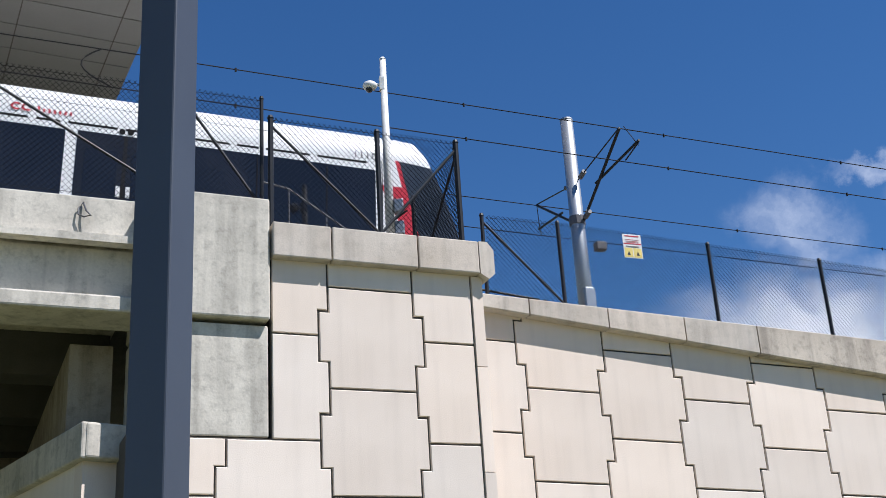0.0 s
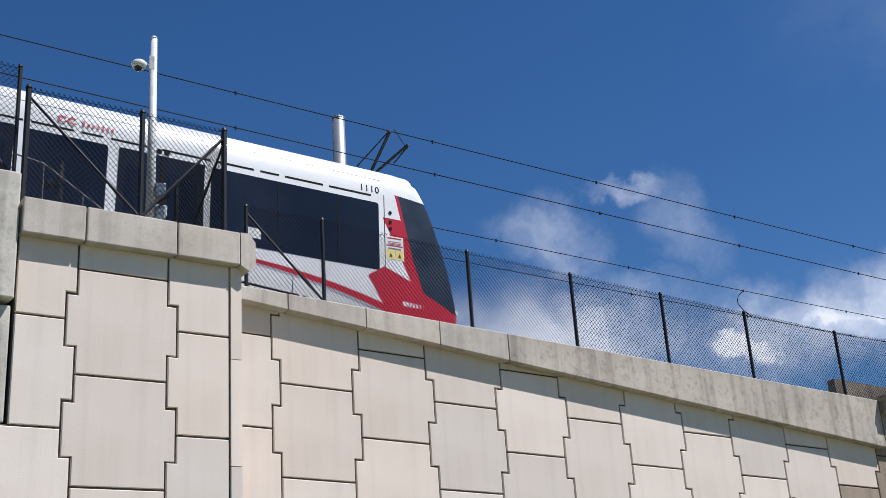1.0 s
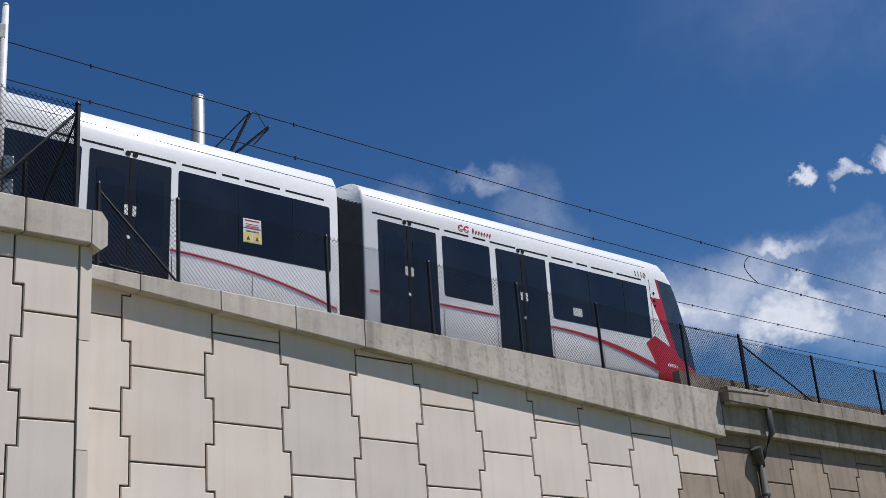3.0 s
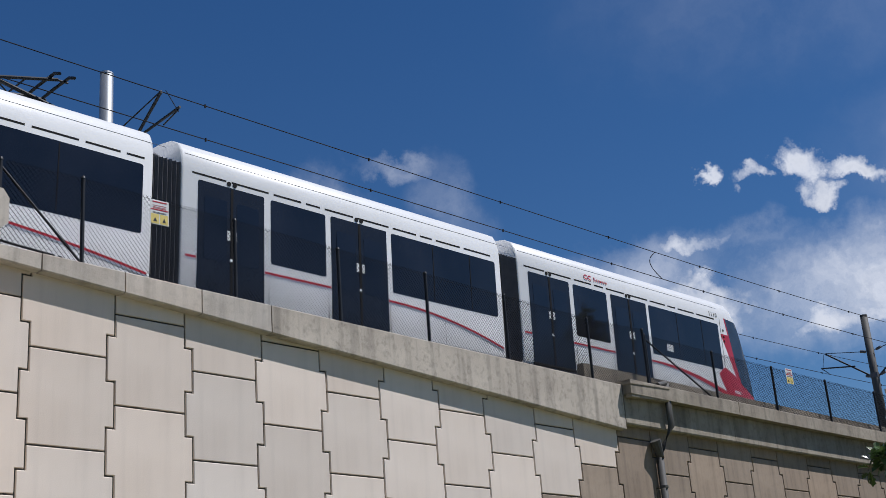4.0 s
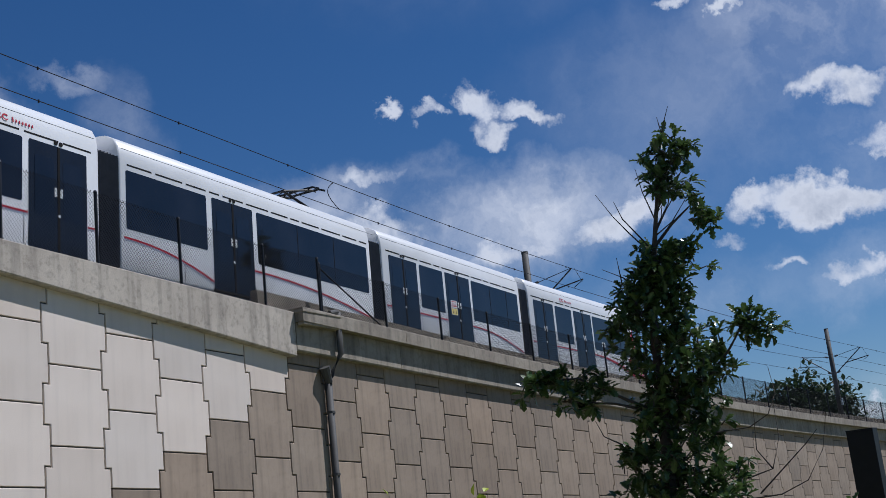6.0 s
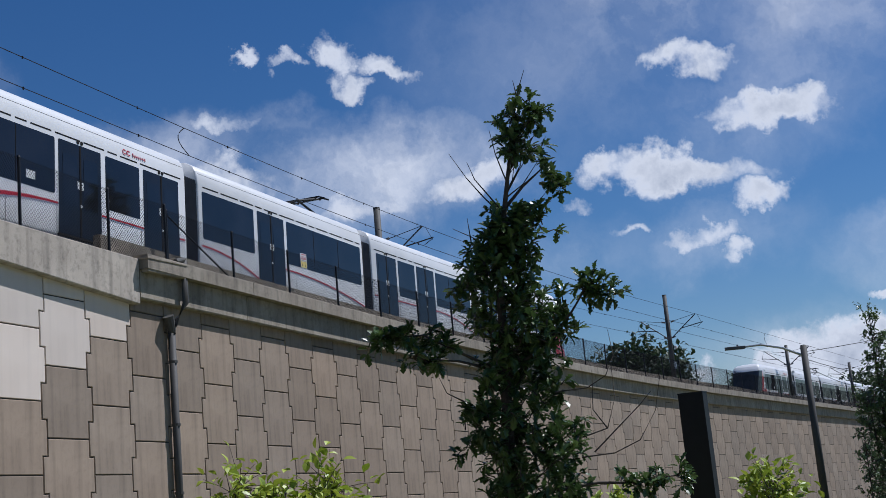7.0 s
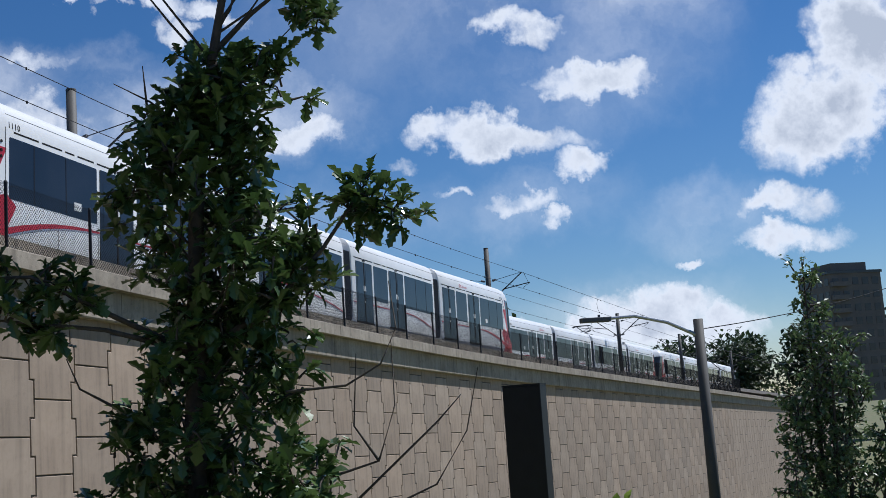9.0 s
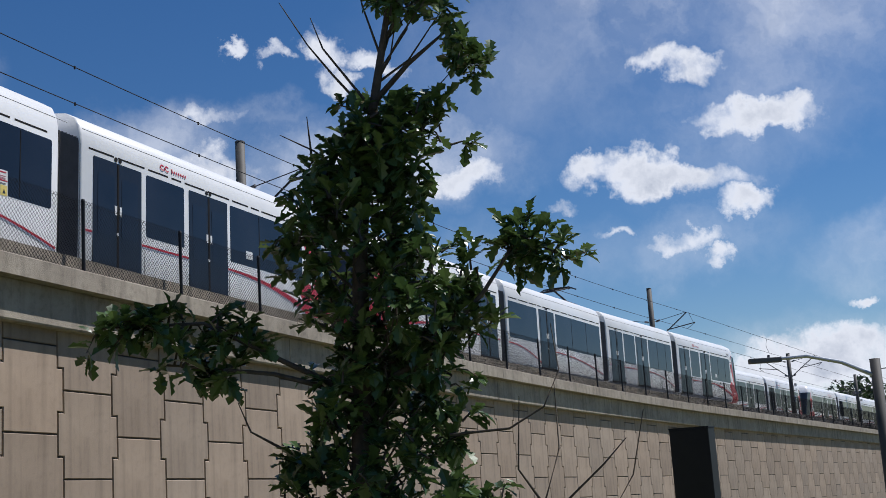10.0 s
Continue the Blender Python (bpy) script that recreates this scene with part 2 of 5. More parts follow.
M = dict(
    panel=material("pale_precast_concrete", (0.765, 0.668, 0.575), 0.85, scale=0.9, fine=60, bump=0.10, spread=0.09, color2=(0.70, 0.603, 0.512), fine_amount=0.09, streak=0.06, hue=0.02),
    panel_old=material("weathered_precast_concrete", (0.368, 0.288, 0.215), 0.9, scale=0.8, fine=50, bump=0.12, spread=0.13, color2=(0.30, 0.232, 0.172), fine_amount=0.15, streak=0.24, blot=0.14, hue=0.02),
    joint=material("dark_joint", (0.09, 0.08, 0.07), 0.95, fine=30),
    coping=material("coping_concrete", (0.57, 0.508, 0.435), 0.85, scale=1.6, fine=45, bump=0.12, spread=0.08, color2=(0.47, 0.41, 0.34), streak=0.25, fine_amount=0.12, blot=0.16, hue=0.02),
    coping_cast=material("cast_coping_concrete", (0.55, 0.485, 0.40), 0.88, scale=1.1, fine=45, bump=0.15, color2=(0.42, 0.365, 0.30), streak=0.38, fine_amount=0.2, blot=0.38),
    # also on the abutment's inner wall, where the darker tone stands in for shade
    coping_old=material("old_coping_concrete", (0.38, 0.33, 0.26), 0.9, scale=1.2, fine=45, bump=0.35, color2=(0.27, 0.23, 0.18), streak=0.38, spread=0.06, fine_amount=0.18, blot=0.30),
    concrete=material("mottled_cast_concrete", (0.62, 0.58, 0.50), 0.88, scale=1.7, fine=26, bump=0.12, color2=(0.46, 0.43, 0.37), streak=0.3, fine_amount=0.16, blot=0.32),
    black_steel=material("black_coated_steel", (0.013, 0.015, 0.019), 0.5, fine=60, specular=0.3),
    mesh_wire=material("black_coated_wire", (0.008, 0.009, 0.011), 0.9, fine=60, specular=0.1),
    galvanised=material("galvanised_steel", (0.43, 0.45, 0.465), 0.42, 0.7, scale=6, fine=90, color2=(0.40, 0.42, 0.44), fine_amount=0.1),
    white_pole=material("white_painted_steel", (0.70, 0.70, 0.68), 0.45, scale=5),
    # also on the bridge's inner girders, where its dark tone is painted shade
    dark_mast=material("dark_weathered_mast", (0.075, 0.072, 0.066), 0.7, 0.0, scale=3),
    grey_paint=material("slate_grey_paint", (0.055, 0.065, 0.085), 0.42, scale=2, fine=120, fine_amount=0.06, color2=(0.048, 0.056, 0.075)),
    wire=material("overhead_wire", (0.018, 0.018, 0.02), 0.8, specular=0.15),
    white=material("train_white_paint", (0.80, 0.80, 0.79), 0.28, scale=1.2, fine=8, color2=(0.75, 0.75, 0.735), fine_amount=0.03),
    red=material("train_red_paint", (0.46, 0.018, 0.03), 0.3, scale=2, color2=(0.42, 0.016, 0.026), fine_amount=0.05),
    glass=material("dark_tinted_glass", (0.009, 0.010, 0.013), 0.05, scale=0.7, color2=(0.018, 0.019, 0.024), fine_amount=0.05, specular=0.6),
    windscreen=material("windscreen_glass", (0.045, 0.052, 0.062), 0.07, scale=1.5, color2=(0.022, 0.026, 0.032), fine_amount=0.1, specular=0.6),
    door=material("charcoal_door_paint", (0.016, 0.017, 0.021), 0.2, scale=2, specular=0.5),
    rubber=material("black_rubber", (0.010, 0.010, 0.011), 0.8, specular=0.15),
    bellows=material("grey_bellows", (0.10, 0.10, 0.11), 0.75, scale=4),
    roof_gear=material("roof_equipment_grey", (0.10, 0.10, 0.11), 0.6),
    sign_white=material("sign_white", (0.72, 0.72, 0.70), 0.5),
    sign_yellow=material("sign_yellow", (0.72, 0.57, 0.16), 0.5),
    sign_black=material("sign_black", (0.02, 0.02, 0.02), 0.5),
    bark=material("grey_brown_bark", (0.085, 0.068, 0.052), 0.9, scale=8, fine=60, bump=0.6, color2=(0.05, 0.04, 0.032)),
    ground=material("dry_grass_ground", (0.10, 0.12, 0.045), 0.95, scale=0.3, fine=6, bump=0.5, color2=(0.14, 0.12, 0.06), fine_amount=0.4),
    ballast=material("track_ballast", (0.22, 0.20, 0.18), 0.95, scale=2, fine=25, bump=0.8, fine_amount=0.4),
    canopy=material("canopy_soffit_panel", (0.17, 0.165, 0.16), 0.6, scale=0.4, fine=15, color2=(0.14, 0.137, 0.133), fine_amount=0.06),
    tower=material("brown_brick_tower", (0.17, 0.155, 0.145), 0.85, scale=0.2, fine=3),
    tower_dark=material("tower_window_glass", (0.05, 0.055, 0.065), 0.2),
    rail=material("rail_steel", (0.20, 0.15, 0.12), 0.5, 0.6),
)


def leaf_material(name, a, b, gloss=0.42):
    m = bpy.data.materials.new(name)
    m.use_nodes = True
    nt = m.node_tree
    p = nt.nodes["Principled BSDF"]
    N, link = nt.nodes.new, nt.links.new
    geo = N("ShaderNodeNewGeometry")
    ramp = N("ShaderNodeMix")
    ramp.data_type = "RGBA"
    ramp.inputs[6].default_value, ramp.inputs[7].default_value = (*a, 1), (*b, 1)
    link(geo.outputs["Random Per Island"], ramp.inputs[0])
    link(ramp.outputs[2], p.inputs["Base Color"])
    p.inputs["Roughness"].default_value = gloss
    tr = N("ShaderNodeBsdfTranslucent")
    link(ramp.outputs[2], tr.inputs["Color"])
    mx = N("ShaderNodeMixShader")
    mx.inputs[0].default_value = 0.22
    link(p.outputs[0], mx.inputs[1])
    link(tr.outputs[0], mx.inputs[2])
    link(mx.outputs[0], nt.nodes["Material Output"].inputs["Surface"])
    return m


M["oak_leaf"] = leaf_material("oak_leaf", (0.044, 0.084, 0.024), (0.105, 0.165, 0.048), 0.28)
M["shrub_leaf"] = leaf_material("shrub_leaf", (0.24, 0.33, 0.03), (0.44, 0.50, 0.06), 0.45)
M["poplar_leaf"] = leaf_material("poplar_leaf", (0.065, 0.12, 0.042), (0.16, 0.22, 0.095), 0.4)
M["far_leaf"] = leaf_material("far_leaf", (0.03, 0.055, 0.025), (0.055, 0.085, 0.035), 0.6)


# ---- mesh helpers ----
def part(name, bm, mat, parent=None, label="", smooth=False):
    me = bpy.data.meshes.new(name)
    bm.to_mesh(me)
    bm.free()
    for k in (mat if isinstance(mat, (list, tuple)) else (mat,)):
        me.materials.append(M[k])
    if smooth:
        for p in me.polygons:
            p.use_smooth = True
    ob = new(name, me)
    if parent is not None:
        ob.parent = parent
    if label:
        ob["label"] = label
    return ob


def empty(name, m=None):
    ob = new(name)
    ob.empty_display_size = 0.2
    if m is not None:
        ob.matrix_basis = m
    return ob


def add_box(bm, x0, x1, y0, y1, z0, z1, m=None, bevel=0.0):
    r = bmesh.ops.create_cube(bm, size=1.0)
    vs = r["verts"]
    for v in vs:
        v.co = Vector((x0 + (v.co.x + 0.5) * (x1 - x0), y0 + (v.co.y + 0.5) * (y1 - y0), z0 + (v.co.z + 0.5) * (z1 - z0)))
    if bevel:
        es = list({e for v in vs for e in v.link_edges})
        out = bmesh.ops.bevel(bm, geom=es, offset=bevel, segments=2, affect="EDGES", profile=0.5)
        vs = list({v for f in out["faces"] for v in f.verts} | {v for v in vs if v.is_valid})
    if m is not None:
        bmesh.ops.transform(bm, matrix=m, verts=vs)
    return vs


def box(x0, x1, y0, y1, z0, z1, bevel=0.0, m=None):
    bm = bmesh.new()
    add_box(bm, x0, x1, y0, y1, z0, z1, m, bevel)
    return bm


def add_tube(bm, points, radii, sides=8, cap=True):
    points = [Vector(p) for p in points]
    if isinstance(radii, (int, float)):
        radii = [radii] * len(points)
    rings = []
    for i, p in enumerate(points):
        d = (points[min(i + 1, len(points) - 1)] - points[max(i - 1, 0)]).normalized()
        ref = Vector((0, 0, 1)) if abs(d.z) < 0.9 else Vector((1, 0, 0))
        a = d.cross(ref).normalized()
        b = d.cross(a)
        rings.append([bm.verts.new(p + (a * math.cos(2 * math.pi * k / sides) + b * math.sin(2 * math.pi * k / sides)) * radii[i]) for k in range(sides)])
    for r0, r1 in zip(rings, rings[1:]):
        for k in range(sides):
            bm.faces.new((r0[k], r0[(k + 1) % sides], r1[(k + 1) % sides], r1[k]))
    if cap:
        bm.faces.new(rings[0][::-1])
        bm.faces.new(rings[-1])


def tube(points, radii, sides=8):
    bm = bmesh.new()
    add_tube(bm, points, radii, sides)
    return bm


def prism(outline, depth, axis_m=None):
    """A flat outline in x, z given depth along +y from y = 0."""
    bm = bmesh.new()
    front = [bm.verts.new((x, 0, z)) for x, z in outline]
    back = [bm.verts.new((x, depth, z)) for x, z in outline]
    bm.faces.new(front)
    bm.faces.new(back[::-1])
    n = len(outline)
    for i in range(n):
        bm.faces.new((front[i], back[i], back[(i + 1) % n], front[(i + 1) % n]))
    bmesh.ops.recalc_face_normals(bm, faces=bm.faces)
    if axis_m is not None:
        bmesh.ops.transform(bm, matrix=axis_m, verts=bm.verts)
    return bm


# ---- the line of the wall in plan ----
def wall_y(x):
    if x < 20:
        return 18.1 + 0.405 * x
    u = min(x, 70.0) - 20
    y = 26.2 + 0.405 * u - 0.00185 * u * u
    return y + (0.22 * (x - 70) if x > 70 else 0.0)


_X = np.linspace(-80, 300, 7601)
_Y = np.array([wall_y(x) for x in _X])
_S = np.concatenate([[0], np.cumsum(np.hypot(np.diff(_X), np.diff(_Y)))])
_S -= np.interp(0, _X, _S)


def x_at(s):
    return float(np.interp(s, _S, _X))


def s_at(x):
    return float(np.interp(x, _X, _S))


def heading(s):
    x0, x1 = x_at(s - 0.5), x_at(s + 0.5)
    return math.atan2(wall_y(x1) - wall_y(x0), x1 - x0)


def place(s, off, z):
    x, h = x_at(s), heading(s)
    return Vector((x - math.sin(h) * off, wall_y(x) + math.cos(h) * off, z))


def frame_at(s, off, z):
    return Matrix.Translation(place(s, off, z)) @ Matrix.Rotation(heading(s), 4, "Z")


def rail_z(s):
    return 8.05 - 0.0335 * x_at(s)


def top_b(x):        # top of the pale wall's coping
    return EYE + 6.27 - 0.0535 * x


def low_b(x):        # its lower edge
    return EYE + 6.06 - 0.112 * x


def top_c(x):        # top of the weathered wall's parapet
    return EYE + 5.45 - 0.0385 * (x - 18)


def row_z(x):        # a level joint of the odd columns
    return EYE + 4.80 - 0.036 * x


def sweep(s0, s1, step, section, name, mat, parent=None):
    """A band along the wall: section(x) gives (off, z) corners."""
    bm = bmesh.new()
    n = max(1, round((s1 - s0) / step))
    rings = []
    for i in range(n + 1):
        s = s0 + (s1 - s0) * i / n
        rings.append([bm.verts.new(place(s, o, z)) for o, z in section(x_at(s))])
    k = len(rings[0])
    for a, b in zip(rings, rings[1:]):
        for j in range(k):
            bm.faces.new((a[j], b[j], b[(j + 1) % k], a[(j + 1) % k]))
    bm.faces.new(rings[0])
    bm.faces.new(rings[-1][::-1])
    bmesh.ops.recalc_face_normals(bm, faces=bm.faces)
    return part(name, bm, mat, parent)


# ---- ground ----
def ease(t):
    t = min(1.0, max(0.0, t))
    return t * t * (3 - 2 * t)


def foot_z(x):
    """The foot of the wall falls away along the line."""
    return -1.35 - 8.0 * ease((x - 25) / 60)


def ground_z(x, y):
    """The ground dips towards the foot of the wall, over a wider strip further along."""
    reach = 16.0 + 30.0 * ease((x - 15) / 25)
    return foot_z(x) * ease((reach - (wall_y(x) - y)) / (6.0 + 10.0 * ease((x - 15) / 25)))


def build_ground():
    bm = bmesh.new()
    n = 160
    grid = {}
    for i in range(n + 1):
        for j in range(n + 1):
            u, v = (i / n - 0.5) * 2, (j / n - 0.5) * 2
            x, y = 1400 * u * abs(u) ** 1.5, 1400 * v * abs(v) ** 1.5
            z = ground_z(x, y) + 0.06 * noise.noise(Vector((x * 0.1, y * 0.1, 0))) - 0.05
            grid[i, j] = bm.verts.new((x, y, z))
    for i in range(n):
        for j in range(n):
            bm.faces.new((grid[i, j], grid[i + 1, j], grid[i + 1, j + 1], grid[i, j + 1]))
    tagged(part("ground", bm, "ground"), "dry grassy ground below the retaining wall", "ground", kind="structure")


build_ground()


# ---- retaining wall of interlocking panels ----
PITCH, PH, TAB, GAP = 1.452, 1.5, 0.072, 0.0155


SLOPE = -0.0338      # the courses fall gently along the wall


def panel_outline(fall=SLOPE):
    a, h = PITCH / 2 - GAP, PH / 2 - GAP
    w, n = a + TAB, a - TAB
    lo, hi = -0.25 * PH, 0.25 * PH
    g = GAP
    pts = [(-n, -h), (n, -h), (n, lo + g), (w, lo + g), (w, hi - g), (n, hi - g), (n, h), (-n, h), (-n, hi - g), (-w, hi - g), (-w, lo + g), (-n, lo + g)]
    return [(x, z + fall * x) for x, z in pts]


def clip(poly, axis, limit, keep_below):
    out = []
    for p, q in zip(poly, poly[1:] + poly[:1]):
        ip, iq = ((c[axis] <= limit) == keep_below for c in (p, q))
        if ip:
            out.append(p)
        if ip != iq:
            t = (limit - p[axis]) / (q[axis] - p[axis])
            out.append((p[0] + (q[0] - p[0]) * t, p[1] + (q[1] - p[1]) * t))
    return out


def panel_mesh(outline, mat):
    """Face, worn arris and sides of one panel, 6 cm deep."""
    bm = bmesh.new()
    n = len(outline)
    cx = sum(p[0] for p in outline) / n
    cz = sum(p[1] for p in outline) / n
    inner = []
    for i in range(n):
        p0, p, p1 = (Vector(outline[(i + k) % n]) for k in (-1, 0, 1))
        d0, d1 = (p - p0).normalized(), (p1 - p).normalized()
        n0, n1 = Vector((-d0.y, d0.x)), Vector((-d1.y, d1.x))
        inner.append(p + (n0 + n1) * (0.010 / max(0.5, 1 + n0.dot(n1))))
    f = [bm.verts.new((p.x, 0.0, p.y)) for p in inner]
    m = [bm.verts.new((x, 0.010, z)) for x, z in outline]
    b = [bm.verts.new((x, 0.06, z)) for x, z in outline]
    bm.faces.new(f)
    for i in range(n):
        j = (i + 1) % n
        bm.faces.new((f[i], m[i], m[j], f[j]))
        bm.faces.new((m[i], b[i], b[j], m[j]))
    bmesh.ops.recalc_face_normals(bm, faces=bm.faces)
    me = bpy.data.meshes.new("panel")
    bm.to_mesh(me)
    bm.free()
    me.materials.append(M[mat])
    return me


WHOLE = {k: panel_mesh(panel_outline(), k) for k in ("panel", "panel_old")}


def lay_panel(parent, m, mat, top=None, left=None, right=None, bottom=None, fall=SLOPE):
    poly = panel_outline(fall)
    whole = fall == SLOPE
    for axis, limit, below in ((1, top, True), (0, left, False), (0, right, True), (1, bottom, False)):
        if limit is None:
            continue
        if (below and max(p[axis] for p in poly) > limit) or (not below and min(p[axis] for p in poly) < limit):
            poly = clip(poly, axis, limit, below)
            whole = False
            if len(poly) < 3:
                return
    if not whole and (max(p[1] for p in poly) - min(p[1] for p in poly) < 0.06 or max(p[0] for p in poly) - min(p[0] for p in poly) < 0.06):
        return
    ob = new("panel", WHOLE[mat] if whole else panel_mesh(poly, mat))
    ob.parent = parent
    ob.matrix_basis = m


X_CORNER = 14.75     # where the pale wall ends and the weathered one begins
S_CORNER = s_at(X_CORNER)
S5 = s_at(1.765)

wall_pale = tagged(sweep(s_at(-1.5), S_CORNER, 0.7, lambda x: [(0.035, -1.6), (0.035, low_b(x) + 0.12), (0.6, low_b(x) + 0.12), (0.6, -1.6)], "wall_pale", "joint"),
                   "pale interlocking concrete panel retaining wall below the tracks", "retaining wall", kind="structure")
wall_old = tagged(sweep(S_CORNER, s_at(230), 2.0, lambda x: [(0.035, foot_z(x) - 0.3), (0.035, top_c(x) - 0.7), (0.6, top_c(x) - 0.7), (0.6, foot_z(x) - 0.3)], "wall_weathered", "joint"),
                  "weathered brown-grey interlocking concrete panel retaining wall", "retaining wall", kind="structure")


def lay_far_panels(first, last):
    """Panels too far along to tell apart singly, joined."""
    outline = panel_outline()
    n = len(outline)
    verts, faces = [], []
    for col in range(first, last):
        s = S5 + (col - 5) * PITCH
        x = x_at(s)
        base = row_z(x) - (0.0 if col % 2 else PH / 2)
        for k in range(-12, 4):
            zc = base + (k + 0.5) * PH
            if zc - PH / 2 > top_c(x) - 1.0 or zc + PH / 2 < foot_z(x):
                continue
            m, a = frame_at(s, 0, zc), len(verts)
            top = top_c(x) - 0.95 - zc
            verts += [tuple(m @ Vector((u, d, min(w, top)))) for d in (0.0, 0.06) for u, w in outline]
            faces += [tuple(range(a, a + n))] + [(a + i, a + (i + 1) % n, a + n + (i + 1) % n, a + n + i) for i in range(n)]
    me = bpy.data.meshes.new("far_panels")
    me.from_pydata(verts, [], faces)
    me.materials.append(M["panel_old"])
    ob = new("far_panels", me)
    ob.parent = wall_old
    ob["kind"] = "stuff"


def lay_wall_panels():
    lay_far_panels(92, 160)
    for col in range(4, 92):
        s = S5 + (col - 5) * PITCH
        x = x_at(s)
        old_col = x > X_CORNER - 0.1
        limit = (top_c(x) - 0.95) if old_col else (low_b(x) + 0.1)
        base = row_z(x) - (0.0 if col % 2 else PH / 2)
        for k in range(-12, 6):
            zc = base + (k + 0.5) * PH
            if zc - PH / 2 > limit - 0.04 or zc + PH / 2 < foot_z(x) + 0.05:
                continue
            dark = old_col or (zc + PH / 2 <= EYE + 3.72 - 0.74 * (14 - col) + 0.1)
            parent = wall_old if old_col else wall_pale
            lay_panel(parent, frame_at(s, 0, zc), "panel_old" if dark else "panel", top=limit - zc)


# coping of the pale wall: four precast pieces, then one long cast length
def build_copings():
    cuts = [0.45, 1.22, 2.56, 3.92, 5.28, X_CORNER]
    for a, b in zip(cuts, cuts[1:]):
        g = 0.012
        sec = lambda x: [(-0.20, low_b(x) + 0.02), (-0.18, low_b(x)), (0.5, low_b(x)), (0.5, top_b(x)), (-0.19, top_b(x)), (-0.20, top_b(x) - 0.012)]
        sweep(s_at(a) + g, s_at(b) - g, 0.6, sec, "coping", "coping_cast" if b == X_CORNER else "coping", wall_pale)
    up = lambda x: [(-0.44, top_c(x) - 0.34), (-0.44, top_c(x) - 0.012), (-0.43, top_c(x)), (0.42, top_c(x)), (0.42, top_c(x) - 0.34)]
    lo = lambda x: [(-0.18, top_c(x) - 1.02), (-0.20, top_c(x) - 0.99), (-0.20, top_c(x) - 0.35), (0.40, top_c(x) - 0.35), (0.40, top_c(x) - 1.02)]
    edges = [X_CORNER + 0.01, 19.1, 31, 43, 55, 67, 80, 94, 110, 140, 180, 230]
    for a, b in zip(edges, edges[1:]):
        sweep(s_at(a) + 0.01, s_at(b) - 0.01, 2.0, up, "parapet", "coping_old", wall_old)
        sweep(s_at(a) + 0.01, s_at(b) - 0.01, 2.0, lo, "cap_beam", "coping_old", wall_old)


build_copings()
lay_wall_panels()


# ---- track deck, rails ----
def build_deck():
    d = sweep(s_at(-40), s_at(240), 2.5, lambda x: [(0.5, rail_z(s_at(x)) - 0.55), (0.5, rail_z(s_at(x)) - 0.22), (10.5, rail_z(s_at(x)) - 0.22), (10.5, rail_z(s_at(x)) - 0.55)], "track_bed", "ballast")
    tagged(d, "ballasted double track bed on top of the wall", "track bed", kind="structure")
    for c in (3.06, 7.3):
        for o in (-0.7175, 0.7175):
            sweep(s_at(-40), s_at(240), 2.5, lambda x: [(c + o - 0.036, rail_z(s_at(x)) - 0.21), (c + o - 0.036, rail_z(s_at(x))), (c + o + 0.036, rail_z(s_at(x))), (c + o + 0.036, rail_z(s_at(x)) - 0.21)], "rail", "rail", d)
    f = sweep(s_at(-2), s_at(240), 2.5, lambda x: [(10.5, foot_z(x) - 0.3), (10.5, rail_z(s_at(x)) - 0.1), (10.9, rail_z(s_at(x)) - 0.1), (10.9, foot_z(x) - 0.3)], "wall_back", "coping_old")
    tagged(f, "plain concrete wall on the far side of the tracks", "retaining wall", kind="structure")


build_deck()


# ---- abutment ----
AB = Matrix.Translation((-1.14, 16.30, 0)) @ Matrix.Rotation(radians(24.0), 4, "Z")


